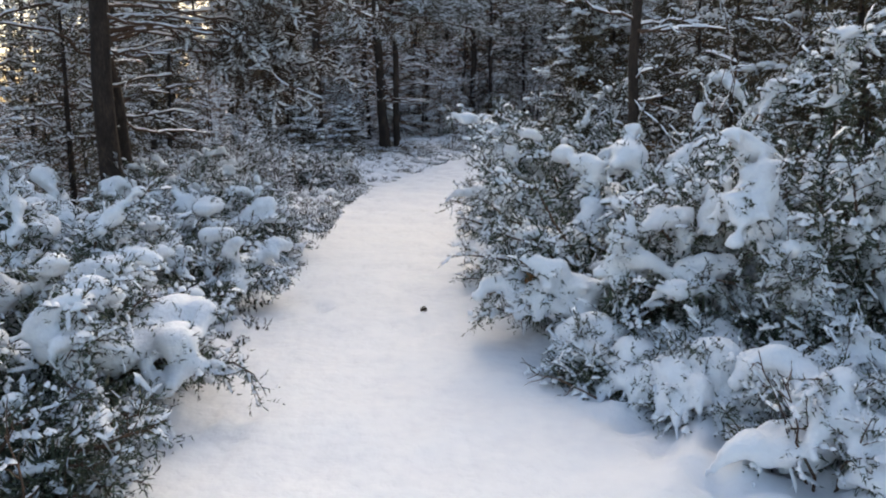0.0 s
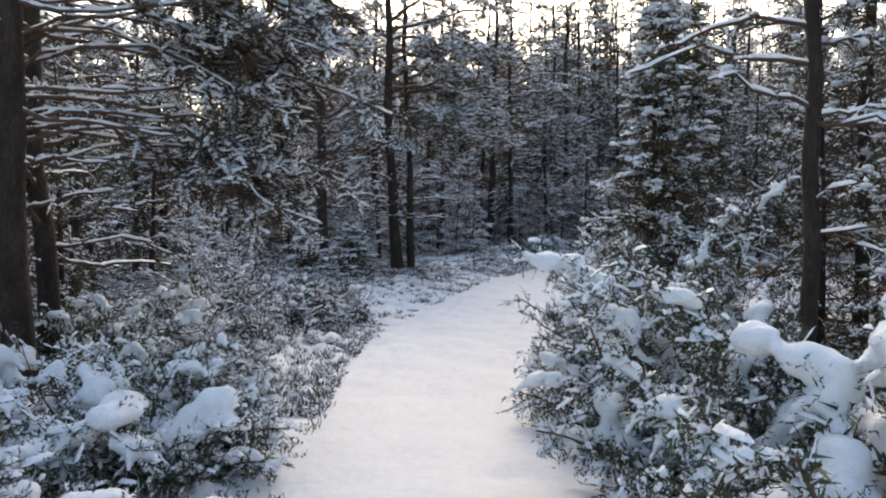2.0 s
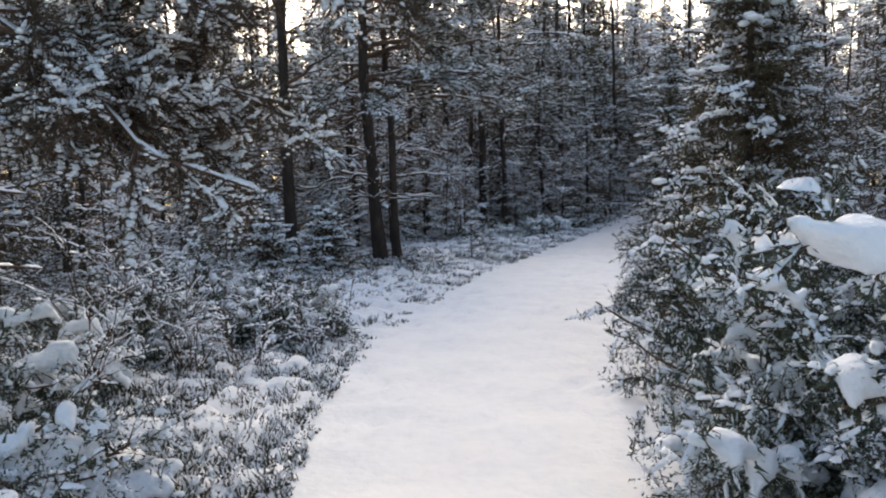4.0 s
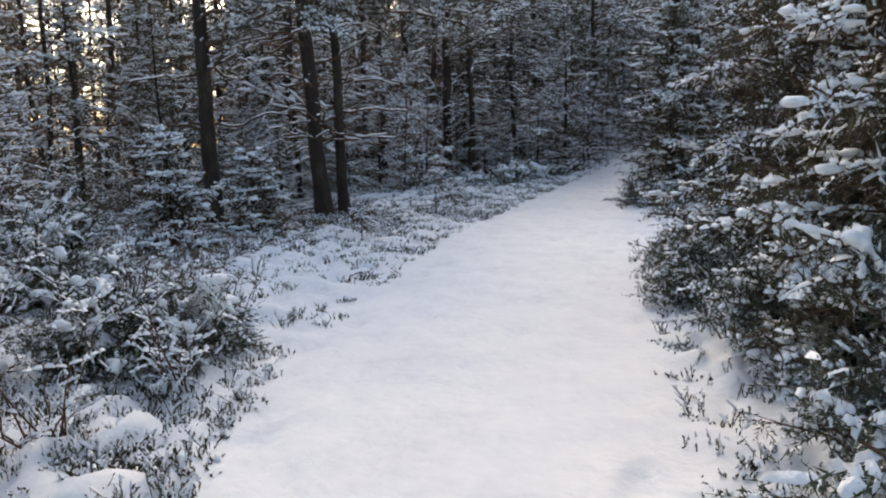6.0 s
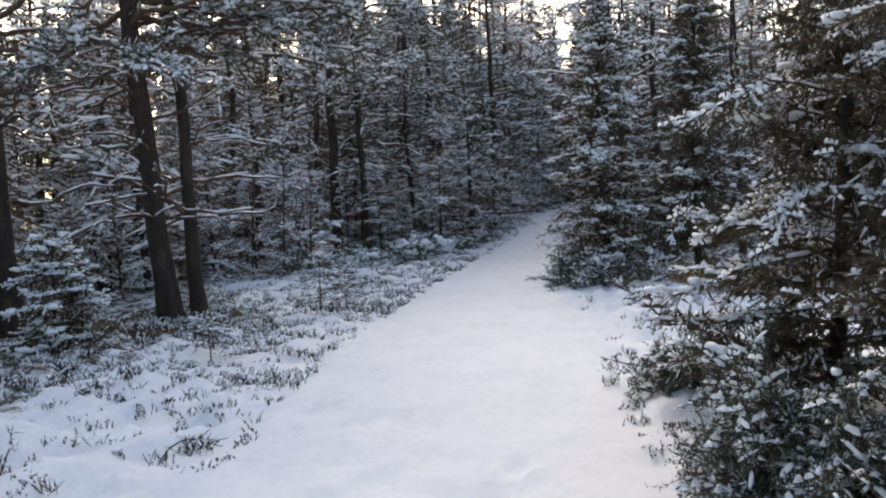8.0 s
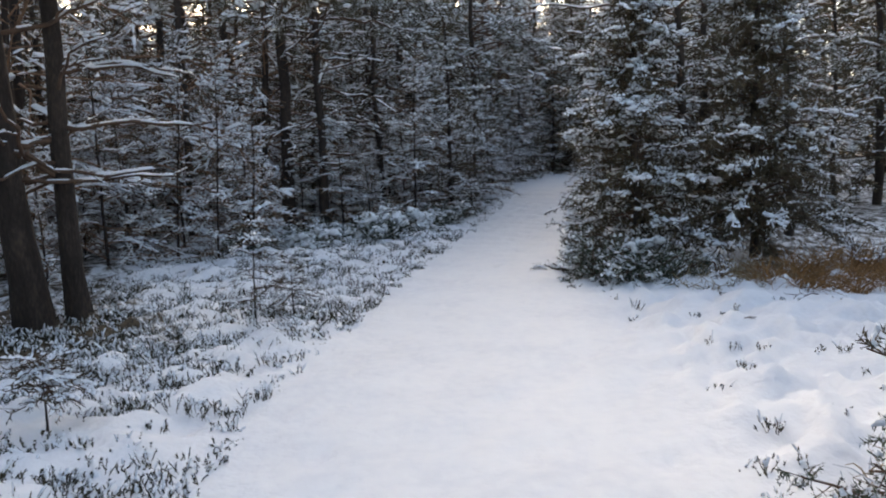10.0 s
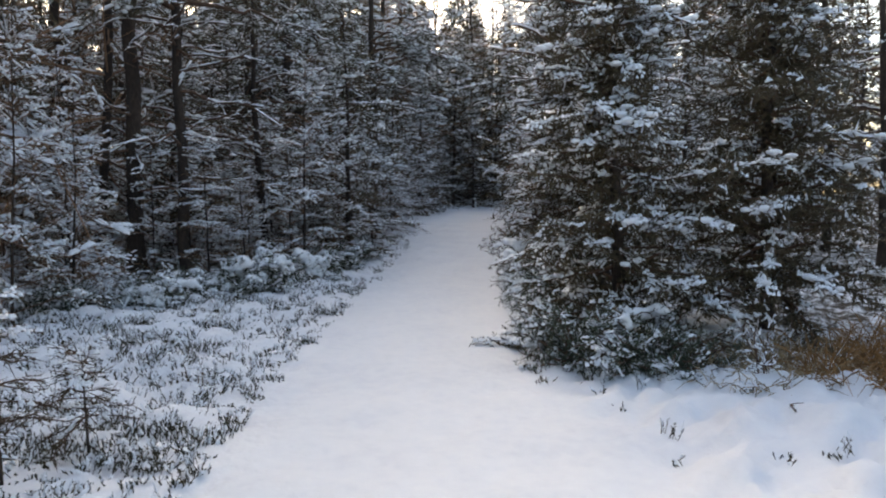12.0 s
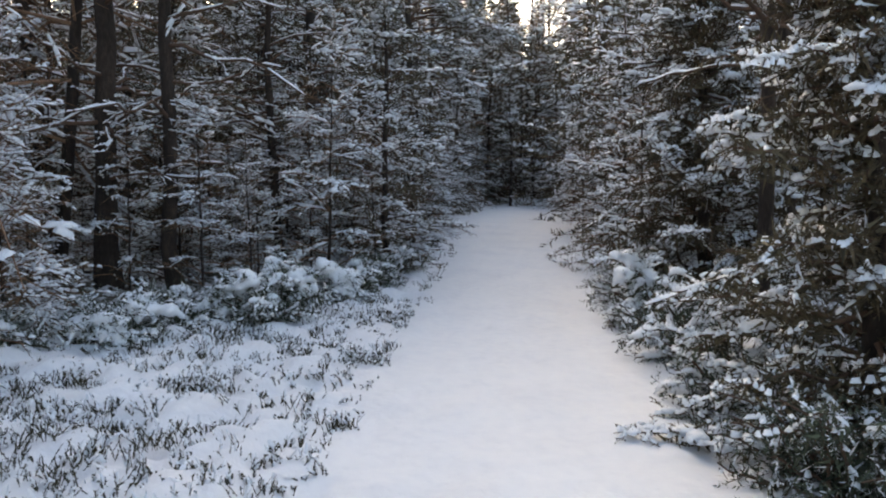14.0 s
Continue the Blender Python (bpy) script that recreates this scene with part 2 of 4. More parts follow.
def land(x, y):
    """The height of the ground."""
    x, y = np.asarray(x, float), np.asarray(y, float)
    z = np.interp(y, [-500, 0, 15, 22, 26, 31, 40, 48, 60, 500], [0, 0, 0.02, 0.15, 0.3, 0.6, 1.15, 1.4, 1.5, 1.5])
    off = np.maximum(np.abs(x - way_x(y)) - way_w(y) * 0.5, 0)
    lump = 0.5 * np.sin(x * 1.7 + 0.6 * np.sin(y * 1.1)) * np.sin(y * 1.3 + 0.8) + 0.3 * np.sin(3.9 * x + y) * np.sin(3.3 * y - 1.4 * x)
    return z + np.minimum(off, 1.5) * 0.05 + np.minimum(off, 1.0) * 0.09 * lump


# ---- ground ----
def spread(lo, hi, fine_lo, fine_hi, step, grow):
    a = list(np.arange(fine_lo, fine_hi + 1e-6, step))
    s = step
    while a[0] > lo:
        s *= grow
        a.insert(0, max(a[0] - s, lo))
    s = step
    while a[-1] < hi:
        s *= grow
        a.append(min(a[-1] + s, hi))
    return np.array(a)


def build_ground():
    rng = np.random.default_rng(3)
    u, ys = spread(-700, 700, -4.2, 4.2, 0.07, 1.28), spread(-700, 700, 1.0, 34.0, 0.085, 1.25)
    gu, gy = np.meshgrid(u, ys, indexing="xy")
    gx = gu + way_x(gy)
    z = land(gx, gy)
    half = way_w(gy) * 0.5
    off = np.maximum(np.abs(gu) - half, 0)
    # the beaten snow of the path, and the soft hummocks of snow over the heath beside it
    near = (np.abs(gu) < 6) & (gy > -1) & (gy < 36)
    for k in range(60):
        fx, fy, ph = rng.uniform(3, 16), rng.uniform(3, 16), rng.uniform(0, 6.28)
        a = rng.uniform(0, 6.28)
        z += near * np.sin((np.cos(a) * gx + np.sin(a) * gy) * fx + ph) * (0.0012 + 0.0045 * np.minimum(off / 0.5, 1))
    for k in range(40):
        fq, ph, a = rng.uniform(16, 32), rng.uniform(0, 6.28), rng.uniform(0, 6.28)
        z += near * np.sin((np.cos(a) * gx + np.sin(a) * gy) * fq + ph) * (0.0007 + 0.0036 * np.minimum(off / 0.4, 1))
    # foot-prints trodden and half filled again
    for k in range(330):
        fy = rng.uniform(0, 33) if k < 260 else rng.uniform(10, 18)
        fu = (rng.normal(-0.28, 0.1) if k >= 260 else rng.normal(0, 0.25) if k % 2 else rng.choice([-0.42, 0.4]) + rng.normal(0, 0.08)) * way_w(fy)
        d2 = ((gu - fu) / rng.uniform(0.07, 0.1)) ** 2 + ((gy - fy) / rng.uniform(0.12, 0.16)) ** 2
        z -= rng.uniform(0.006, 0.026) * (np.exp(-d2 ** 2) - 0.35 * np.exp(-(d2 - 1.7) ** 2))
    nx, ny = len(u), len(ys)
    i, j = np.meshgrid(np.arange(nx - 1), np.arange(ny - 1), indexing="xy")
    p = j * nx + i
    f = np.concatenate([np.stack([p, p + 1, p + nx + 1], -1).reshape(-1, 3), np.stack([p, p + nx + 1, p + nx], -1).reshape(-1, 3)])
    b = Buf()
    b.add(np.stack([gx, gy, z], -1), f)
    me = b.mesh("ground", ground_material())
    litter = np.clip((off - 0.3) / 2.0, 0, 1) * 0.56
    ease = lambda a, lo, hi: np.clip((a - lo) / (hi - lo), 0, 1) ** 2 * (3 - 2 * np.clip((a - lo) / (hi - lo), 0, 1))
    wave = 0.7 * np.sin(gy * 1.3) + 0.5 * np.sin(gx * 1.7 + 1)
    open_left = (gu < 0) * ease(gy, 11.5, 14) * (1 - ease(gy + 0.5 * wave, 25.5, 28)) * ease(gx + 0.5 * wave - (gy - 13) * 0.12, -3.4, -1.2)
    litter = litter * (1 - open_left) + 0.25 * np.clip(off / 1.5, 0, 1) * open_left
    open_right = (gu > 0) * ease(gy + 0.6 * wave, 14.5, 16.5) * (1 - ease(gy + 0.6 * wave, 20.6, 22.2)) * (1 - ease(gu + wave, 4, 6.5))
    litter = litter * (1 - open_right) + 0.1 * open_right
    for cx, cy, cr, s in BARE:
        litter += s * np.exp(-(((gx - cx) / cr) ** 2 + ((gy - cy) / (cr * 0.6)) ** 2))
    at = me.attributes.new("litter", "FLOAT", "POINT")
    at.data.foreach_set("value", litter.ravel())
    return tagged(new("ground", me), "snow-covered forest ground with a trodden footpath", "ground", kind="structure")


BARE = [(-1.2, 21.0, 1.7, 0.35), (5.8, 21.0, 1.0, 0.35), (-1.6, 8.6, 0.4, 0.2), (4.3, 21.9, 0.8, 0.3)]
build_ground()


# ---- plants ----
def juniper(seed, R, H, boughs=64, twigs=26, snow=1.0, fine=0.027, voxel=0.026, lean=(0, 0), pad=0.092):
    """A bush of arching boughs thick with needles and bowed down by pads of snow."""
    rng = np.random.default_rng(seed)
    wood, green, powder, pads = Buf(), Buf(), Buf(), Buf()
    for i in range(boughs):
        az = rng.uniform(0, 2 * np.pi)
        el = math.asin(rng.uniform(0.05, 0.98))
        reach = 1 / math.sqrt((math.cos(el) / R) ** 2 + (math.sin(el) / (1.24 * H)) ** 2) * rng.uniform(0.72, 1.08)
        d = np.array([math.cos(az) * math.cos(el) + lean[0] * 0.3, math.sin(az) * math.cos(el) + lean[1] * 0.3, math.sin(el) + 0.12])
        pts = limb(rng, np.array([math.cos(az) * 0.12 * R, math.sin(az) * 0.12 * R, 0.0]), d, reach, rng.uniform(0.05, 0.3), 8, 0.25)
        s8 = np.linspace(0, 1, 8)
        bend = 0.26 * reach * math.sin(el) ** 2 * rng.uniform(0.4, 1.3)
        pts += np.stack([np.cos(az) * bend * s8 ** 2.2, np.sin(az) * bend * s8 ** 2.2, -0.5 * bend * s8 ** 3], 1)
        pts[:, 2] = np.maximum(pts[:, 2], 0.03 + 0.03 * rng.random(8)) - (np.arange(8) == 0) * 0.08
        tube(wood, pts, np.linspace(0.014, 0.004, 8), 4)
        n = max(8, int(twigs * reach))
        s = rng.uniform(0.12, 1, n) ** 0.8
        p, t = along(pts, s)
        dd = unit(t * 0.7 + rng.normal(size=(n, 3)) * 0.75 + [0, 0, -0.12])
        L = rng.uniform(0.07, 0.2, n)
        # each side shoot carries shorter shoots of its own
        q = p + dd * L[:, None]
        q[:, 2] = np.maximum(q[:, 2], 0.03)
        sticks(wood, p, q, 0.003)
        p2 = np.concatenate([p + (q - p) * f for f in (0.3, 0.55, 0.8)])
        d2 = unit(np.concatenate([dd] * 3) * 0.6 + rng.normal(size=(3 * n, 3)) * 0.7 + [0, 0, -0.15])
        L2 = np.concatenate([L] * 3) * rng.uniform(0.35, 0.75, 3 * n)
        needles(green, rng, p, unit(q - p), L, 10, fine * 1.1, fine * 0.3)
        needles(green, rng, p2, d2, L2, 8, fine, fine * 0.3)
        # the thick of the bush
        m = int(n * 1.6)
        pi, ti = along(pts, rng.uniform(0.1, 0.72, m))
        needles(green, rng, pi, unit(ti + rng.normal(size=(m, 3))), np.full(m, 0.08), 3, 0.085, 0.018, 1.0)
        keep = rng.random(n) < snow * (0.25 + 0.45 * np.clip(p[:, 2] / H, 0, 1))
        clots(powder, rng, p[keep], q[keep] + [0, 0, 0.004], 0.03, 0.024, 3)
        keep = rng.random(3 * n) < 0.24 * snow
        ridges(powder, rng, p2[keep], (p2 + d2 * L2[:, None])[keep], 0.03, 0.02)
        # pads along the upper boughs, with lobes that droop over the shoots
        if rng.random() < 0.92 * snow and pts[-1, 2] > 0.8 * H * rng.random():
            a, b = rng.uniform(0.2, 0.55), rng.uniform(0.9, 1.03)
            m = max(5, int(reach * (b - a) / 0.04))
            c, tg = along(pts, np.minimum(np.linspace(a, b, m), 1.0))
            flat = np.clip(1.4 - np.abs(tg[:, 2]), 0.5, 1)
            w = flat * pad * rng.uniform(0.55, 1.1) * (0.62 + 0.36 * np.sin(np.linspace(0.3, 2.9, m)) + 0.42 * rng.random(m) ** 2)
            w = w * np.where(np.sin(rng.uniform(0, 6.28) + np.linspace(a, b, m) * reach * rng.uniform(12, 20)) > -0.55, 1.0, 0.55)
            c = c + np.stack([rng.normal(size=m) * 0.028, rng.normal(size=m) * 0.028, w * 0.4 + rng.normal(size=m) * 0.012], 1)
            blobs(pads, rng, c, w, 0.8, ICO1)
            # fingers that sag over the side shoots
            for e in range(0, m, 2):
                o = unit(rng.normal(size=(1, 3)) * [[1, 1, 0]] + tg[e] * [1, 1, 0] * 0.6)
                g = np.linspace(0.8, rng.uniform(1.3, 2.6), 3)[:, None]
                drop = np.stack([0 * g[:, 0], 0 * g[:, 0], -0.28 * w[e] * g[:, 0] ** 2], 1)
                blobs(pads, rng, c[e] + o * w[e] * g + drop, w[e] * np.linspace(0.75, 0.45, 3), 0.85, ICO0)
    parts = [("branchwork", wood.mesh("branchwork", M_TWIG), ""), ("needles", green.mesh("needles", M_JUNIPER, False), "dark green needles"),
             ("snow_powder", powder.mesh("snow_powder", M_SNOW), "powdery snow on the shoots")]
    if pads.n:
        parts.append(("snow_cover", melted(pads, "snow_cover", voxel), "thick soft pads of snow"))
    return parts


def conifer(seed, H, R, r0, rows, z0=0.1, per=5, twig=0.2, k=7, fine=0.06, snow=0.8, pad=0.05, mat=None, bare=0.0, near=False, dense=5.5, bark=None, rise=0.0):
    """A young spruce: whorls of drooping branches, flat sprays of shoots, snow on the sprays. bare: the share of shoots without needles."""
    rng = np.random.default_rng(seed)
    stem, joined, green, powder = Buf(), Buf(), Buf(), Buf()
    limbs = []
    trunk = limb(rng, np.array([0, 0, -0.15]), (rng.normal() * 0.03, rng.normal() * 0.03, 1), H + 0.15, 0, 12, 0.04)
    tube(stem, trunk, np.linspace(1, 0.12, 12) * r0, 8)
    zs = z0 + (H - z0) * (np.arange(rows) + rng.random(rows) * 0.6) / rows
    for z in zs:
        f = (z - z0) / (H - z0)
        base, _ = along(trunk, np.array([(z + 0.15) / (H + 0.15)]))
        a0 = rng.uniform(0, 6.28)
        for i in range(per):
            az = a0 + i * 6.283 / per + rng.normal() * 0.55
            ln = (R * (1 - f) ** 0.75 * rng.uniform(0.4, 1.1) + 0.12)
            up = rng.uniform(-0.2, 0.45) + 0.5 * f + rise
            wood = Buf() if near else joined
            limbs.append(wood)
            pts = limb(rng, base[0], (math.cos(az), math.sin(az), up), ln, rng.uniform(0.05, 0.5), 6, 0.3)
            pts[:, 2] = np.maximum(pts[:, 2], 0.06)
            rr = np.linspace(0.22 * r0 * (1 - 0.6 * f) + 0.003, 0.003, 6)
            tube(wood, pts if near else pts[[0, 2, 5]], rr if near else rr[[0, 2, 5]], 4 if near else 3)
            n = max(5, int(ln / twig * dense))
            s = 0.18 + 0.82 * (np.arange(n) + rng.random(n)) / n
            p, t = along(pts, s)
            side = unit(np.cross(t, [[0, 0, 1.0]])) * np.where(rng.random((n, 1)) < 0.5, -1, 1)
            dd = unit(t * 0.75 + side * rng.uniform(0.5, 1.1, (n, 1)) + rng.normal(size=(n, 3)) * 0.35 + [0, 0, -0.18])
            L = twig * rng.uniform(0.55, 1.35, n) * (1.25 - 0.6 * s)
            q = p + dd * L[:, None]
            q[:, 2] = np.maximum(q[:, 2], 0.04)
            if near or bare:
                sticks(wood, p, q, 0.0025 + 0.01 * fine)
            g = rng.random(n) >= bare
            needles(green, rng, p[g], unit(q - p)[g], L[g], k, fine, fine * 0.26, 0.8)
            d2 = unit(dd + rng.normal(size=(n, 3)) * 0.7)
            if near:
                needles(green, rng, (p + (q - p) * 0.5)[g], d2[g], L[g] * 0.6, max(2, k - 2), fine, fine * 0.26, 0.8)
                m = int(n * 1.3)
                pi, ti = along(pts, rng.uniform(0.1, 0.8, m))
                needles(green, rng, pi, unit(ti + rng.normal(size=(m, 3)) - [0, 0, 0.4]), np.full(m, 0.1), 3, 0.1, 0.02, 1.0)
            laden = rng.random() < snow
            on = rng.random(n) < (np.where(s > 0.35, 0.92, 0.5) if laden else 0.13)
            if near:
                clots(powder, rng, p[on], q[on] + [0, 0, 0.01], 0.032, 0.026, 3)
            else:
                clots(powder, rng, p[on], q[on] + [0, 0, 0.008], 0.012 + twig * 0.07, 0.01 + twig * 0.05, 2)
            m = on & (rng.random(n) < (0.5 if near else 0.25))
            ridges(powder, rng, (p + (q - p) * 0.45)[m], (p + (q - p) * 0.45 + d2 * L[:, None] * 0.6)[m], 0.012 + twig * 0.07, 0.01 + twig * 0.05)
            tot = max(3, int(ln / (0.1 if near else 0.2)))
            c, _ = along(pts, np.linspace(0.1, 1, tot))
            if laden:
                ridges(powder, rng, c[:-1], c[1:] + [0, 0, 0.006], 0.018 + 0.06 * twig, 0.018)
            if laden and pad:
                m = rng.integers(3, 8)
                c, _ = along(pts, rng.uniform(0.5, 1, m))
                w = pad * rng.uniform(0.5, 1.4, m)
                blobs(powder, rng, c + np.stack([rng.normal(size=m) * 0.05, rng.normal(size=m) * 0.05, w * 0.4], 1), w, 0.5, ICO1 if near else ICO0)
    arms = [("branch", b.mesh("branch", M_TWIG), "") for b in limbs] if near else [("branchwork", joined.mesh("branchwork", bark or M_TWIG), "")]
    return [("trunk", stem.mesh("trunk", M_BARK), ""), *arms, ("needles", green.mesh("needles", mat or M_SPRUCE, False), ""), ("snow", powder.mesh("snow", M_SNOW), "snow on the branches")]


def pine(seed, H, r0, z0, z1, dead=12, boughs=22, reach=2.2, tufts=16, k=12, fine=0.085, snow=0.8, lean=(0, 0), extra=(), near=False, over=False):
    """A pine: bare trunk with dead snowy sticks up to z1, boughs with brushes of needles above. extra: boughs of their own (z, azimuth, rise, length, droop)."""
    rng = np.random.default_rng(seed)
    stem, joined, green, whole = Buf(), Buf(), Buf(), Buf()
    limbs = []
    trunk = limb(rng, np.array([0, 0, -0.2]), (lean[0], lean[1], 1), H + 0.2, 0, 16, 0.05)
    rr = np.linspace(1, 0.18, 16) ** 0.8 * r0
    rr[0] *= 1.45
    rr[1] *= 1.08
    tube(stem, trunk, rr, 10)
    todo = [(rng.uniform(z0, z1), rng.uniform(0, 6.28), rng.uniform(-0.1, 0.45), rng.uniform(0.5, 1.0) * reach * 0.75, rng.uniform(0, 0.25), False) for i in range(dead)]
    for i in range(boughs):
        f = ((i + rng.random()) / boughs) ** 1.4
        z = z1 + (H - z1) * f
        todo.append((z, rng.uniform(0, 6.28), rng.uniform(0.05, 0.35) + 0.4 * f, reach * (1 - 0.75 * f) * rng.uniform(0.6, 1.15), rng.uniform(0.1, 0.35), True))
    todo += [(*e, True) for e in extra]
    for z, az, up, ln, droop, live in todo:
        base, _ = along(trunk, np.array([min(0.99, (z + 0.2) / (H + 0.2))]))
        pts = limb(rng, base[0], (math.cos(az), math.sin(az), up), ln, droop, 8, 0.3)
        pts[:, 2] = np.maximum(pts[:, 2], 0.25)
        thick = (0.1 * r0 + 0.011 * ln) * (0.5 if over else 1)
        wood, powder = (Buf(), Buf()) if near else (joined, whole)
        limbs.append((wood, powder))
        rr = np.linspace(thick, 0.005, 8)
        tube(wood, pts if near else pts[[0, 2, 4, 7]], rr if near else rr[[0, 2, 4, 7]], 5 if near else 4)
        tot = max(4, int(ln / 0.1))
        c, _ = along(pts, np.linspace(0.02, 1, tot))
        on = rng.random(tot - 1) < 0.35 + 0.5 * snow
        over_by = (c[1:] - c[:-1]) * 0.3
        ridges(powder, rng, (c[:-1] - over_by + [0, 0, thick * 0.4])[on], (c[1:] + over_by + [0, 0, thick * 0.35])[on], thick * 0.8 + 0.012, 0.022)
        nb = max(2, int(ln * (4.5 if live else 2.0)))
        s = rng.uniform(0.45 if over and live else 0.25, 0.98, nb)
        p, t = along(pts, s)
        side = unit(np.cross(t, [[0, 0, 1.0]])) * np.where(rng.random((nb, 1)) < 0.5, -1, 1)
        dd = unit(t * 0.8 + side * rng.uniform(0.4, 1.0, (nb, 1)) + rng.normal(size=(nb, 3)) * 0.25 + [0, 0, -0.05 if live else 0.05])
        for j in range(nb):
            sl = ln * (rng.uniform(0.12, 0.27) if near else rng.uniform(0.15, 0.4)) * (1.2 - 0.6 * s[j])
            sp = limb(rng, p[j], dd[j], sl, rng.uniform(0, 0.35), 5, 0.3)
            rr = np.linspace(0.35 * thick + 0.002, 0.003, 5)
            tube(wood, sp if near else sp[[0, 2, 4]], rr if near else rr[[0, 2, 4]], 3)
            ridges(powder, rng, sp[:-1] + [0, 0, 0.004], sp[1:] + [0, 0, 0.004], 0.022, 0.018)
            if live:
                n = max(3, int(tufts * sl * (1.7 if near else 1)))
                ss = rng.uniform(0.25, 1.0, n)
                a, at = along(sp, ss)
                ad = unit(at * 0.7 + rng.normal(size=(n, 3)) * 0.55)
                L = rng.uniform(0.1, 0.2, n)
                if near:
                    sticks(wood, a, a + ad * L[:, None], 0.003)
                needles(green, rng, a, ad, L, k, fine, (0.007 if over else 0.0065) if near else fine * 0.12 + 0.003, 0.75)
                on = rng.random(n) < (snow if rng.random() < 0.65 else 0.12)
                if over:
                    fat = rng.uniform(0.55, 1.25, on.sum())
                    for f, r in ((0.2, 0.013), (0.36, 0.017), (0.52, 0.018), (0.68, 0.018), (0.84, 0.016), (1.0, 0.011)):
                        blobs(powder, rng, (a + ad * L[:, None] * f)[on] + rng.normal(size=(on.sum(), 3)) * 0.004 + [0, 0, 0.012], r * fat, 0.65, ICO0)
                    continue
                clots(powder, rng, a[on] + [0, 0, 0.01], (a + ad * L[:, None] * 1.15)[on] + [0, 0, 0.012], 0.036, 0.028, 2 if near else 3)
                on = rng.random(n) < snow * (0.22 if near else 0.16)
                w = rng.uniform(0.025, 0.05, on.sum())
                blobs(powder, rng, (a + ad * L[:, None] * 0.6)[on] + [0, 0, 0.02], w, 0.6, ICO1 if near else ICO0)
    arms = [("branch", b.mesh("branch", M_TWIG), "", ("snow_load", w.mesh("snow_load", M_SNOW), "snow lying on the branch")) for b, w in limbs] if near else [("branchwork", joined.mesh("branchwork", M_TWIG), "")]
    return [("trunk", stem.mesh("trunk", M_BARK), ""), *arms, ("needles", green.mesh("needles", M_OLD if over else M_PINE, False), ""), ("snow", whole.mesh("snow", M_SNOW), "snow on the branches")]


def at(x, y, turn=0.0, s=1.0, sz=None, sink=0.02):
    """The pose of a plant on the ground."""
    return Matrix.Translation((x, y, float(land(x, y)) - sink)) @ Matrix.Rotation(turn, 4, "Z") @ Matrix.Diagonal((s, s, sz or s, 1))


# junipers along both edges: x, y, radius, height, share of snow
def edge_bushes():
    right = [(1.25, 4.85, 0.92, 1.75, 1.0), (2.2, 4.45, 1.0, 2.3, 1.0), (1.95, 2.95, 0.6, 0.5, 1.0), (1.25, 6.7, 0.95, 1.85, 0.95), (2.9, 6.2, 1.0, 2.2, 0.9),
             (0.95, 3.95, 0.3, 0.28, 1.0), (1.35, 3.6, 0.35, 0.35, 1.0),
             (1.35, 8.8, 0.95, 1.65, 1.0), (1.8, 10.6, 0.9, 1.6, 0.7)]
    left = [(-1.95, 3.5, 0.82, 0.95, 1.0), (-2.45, 4.15, 0.7, 1.6, 1.0), (-1.75, 2.4, 0.6, 0.55, 0.35), (-2.6, 4.95, 0.5, 2.0, 1.0), (-1.95, 5.4, 0.7, 0.75, 0.95), (-2.2, 7.1, 0.8, 0.75, 0.85), (-3.3, 7.0, 0.9, 0.9, 0.9),
            (-2.75, 8.7, 0.85, 0.65, 0.9), (-3.6, 11.0, 0.8, 0.7, 0.95), (-3.6, 9.9, 0.9, 1.0, 0.8), (-2.15, 13.4, 0.72, 0.68, 0.7), (-3.6, 12.4, 0.9, 1.1, 0.7),
            (-3.6, 15.4, 0.85, 0.8, 0.9), (-4.6, 17.2, 0.9, 1.1, 0.9)]
    right += [(4.3, 22.05, 0.5, 0.75, 0.55), (4.85, 23.2, 0.5, 0.8, 0.7), (5.35, 24.2, 0.5, 0.9, 0.8), (5.95, 25.3, 0.55, 0.9, 0.9), (6.5, 26.4, 0.55, 1.0, 0.9), (4.6, 21.6, 0.5, 0.5, 0.3), (2.35, 14.3, 0.62, 0.75, 0.5), (2.75, 16.0, 0.6, 0.6, 0.4), (2.05, 12.6, 0.6, 0.7, 0.5)]
    for k, (x, y, R, H, sn) in enumerate(right + left):
        tall = H > 1.2
        parts = juniper(100 + k, R, H, 90 if tall else 64, 15 if x > 2.5 or x < -3 else 32, sn, pad=0.092 if y < 5.5 and sn >= 1 else 0.078 if sn > 0.75 and y < 8 else 0.06 if sn > 0.75 else 0.06 if sn > 0.6 else 0.05)
        thing("juniper_bush", "tall dark green juniper bowed under thick snow beside the path" if tall else "low spreading juniper bush covered with snow beside the path",
              "bush", parts, at(x, y), "junipers along the path")


edge_bushes()


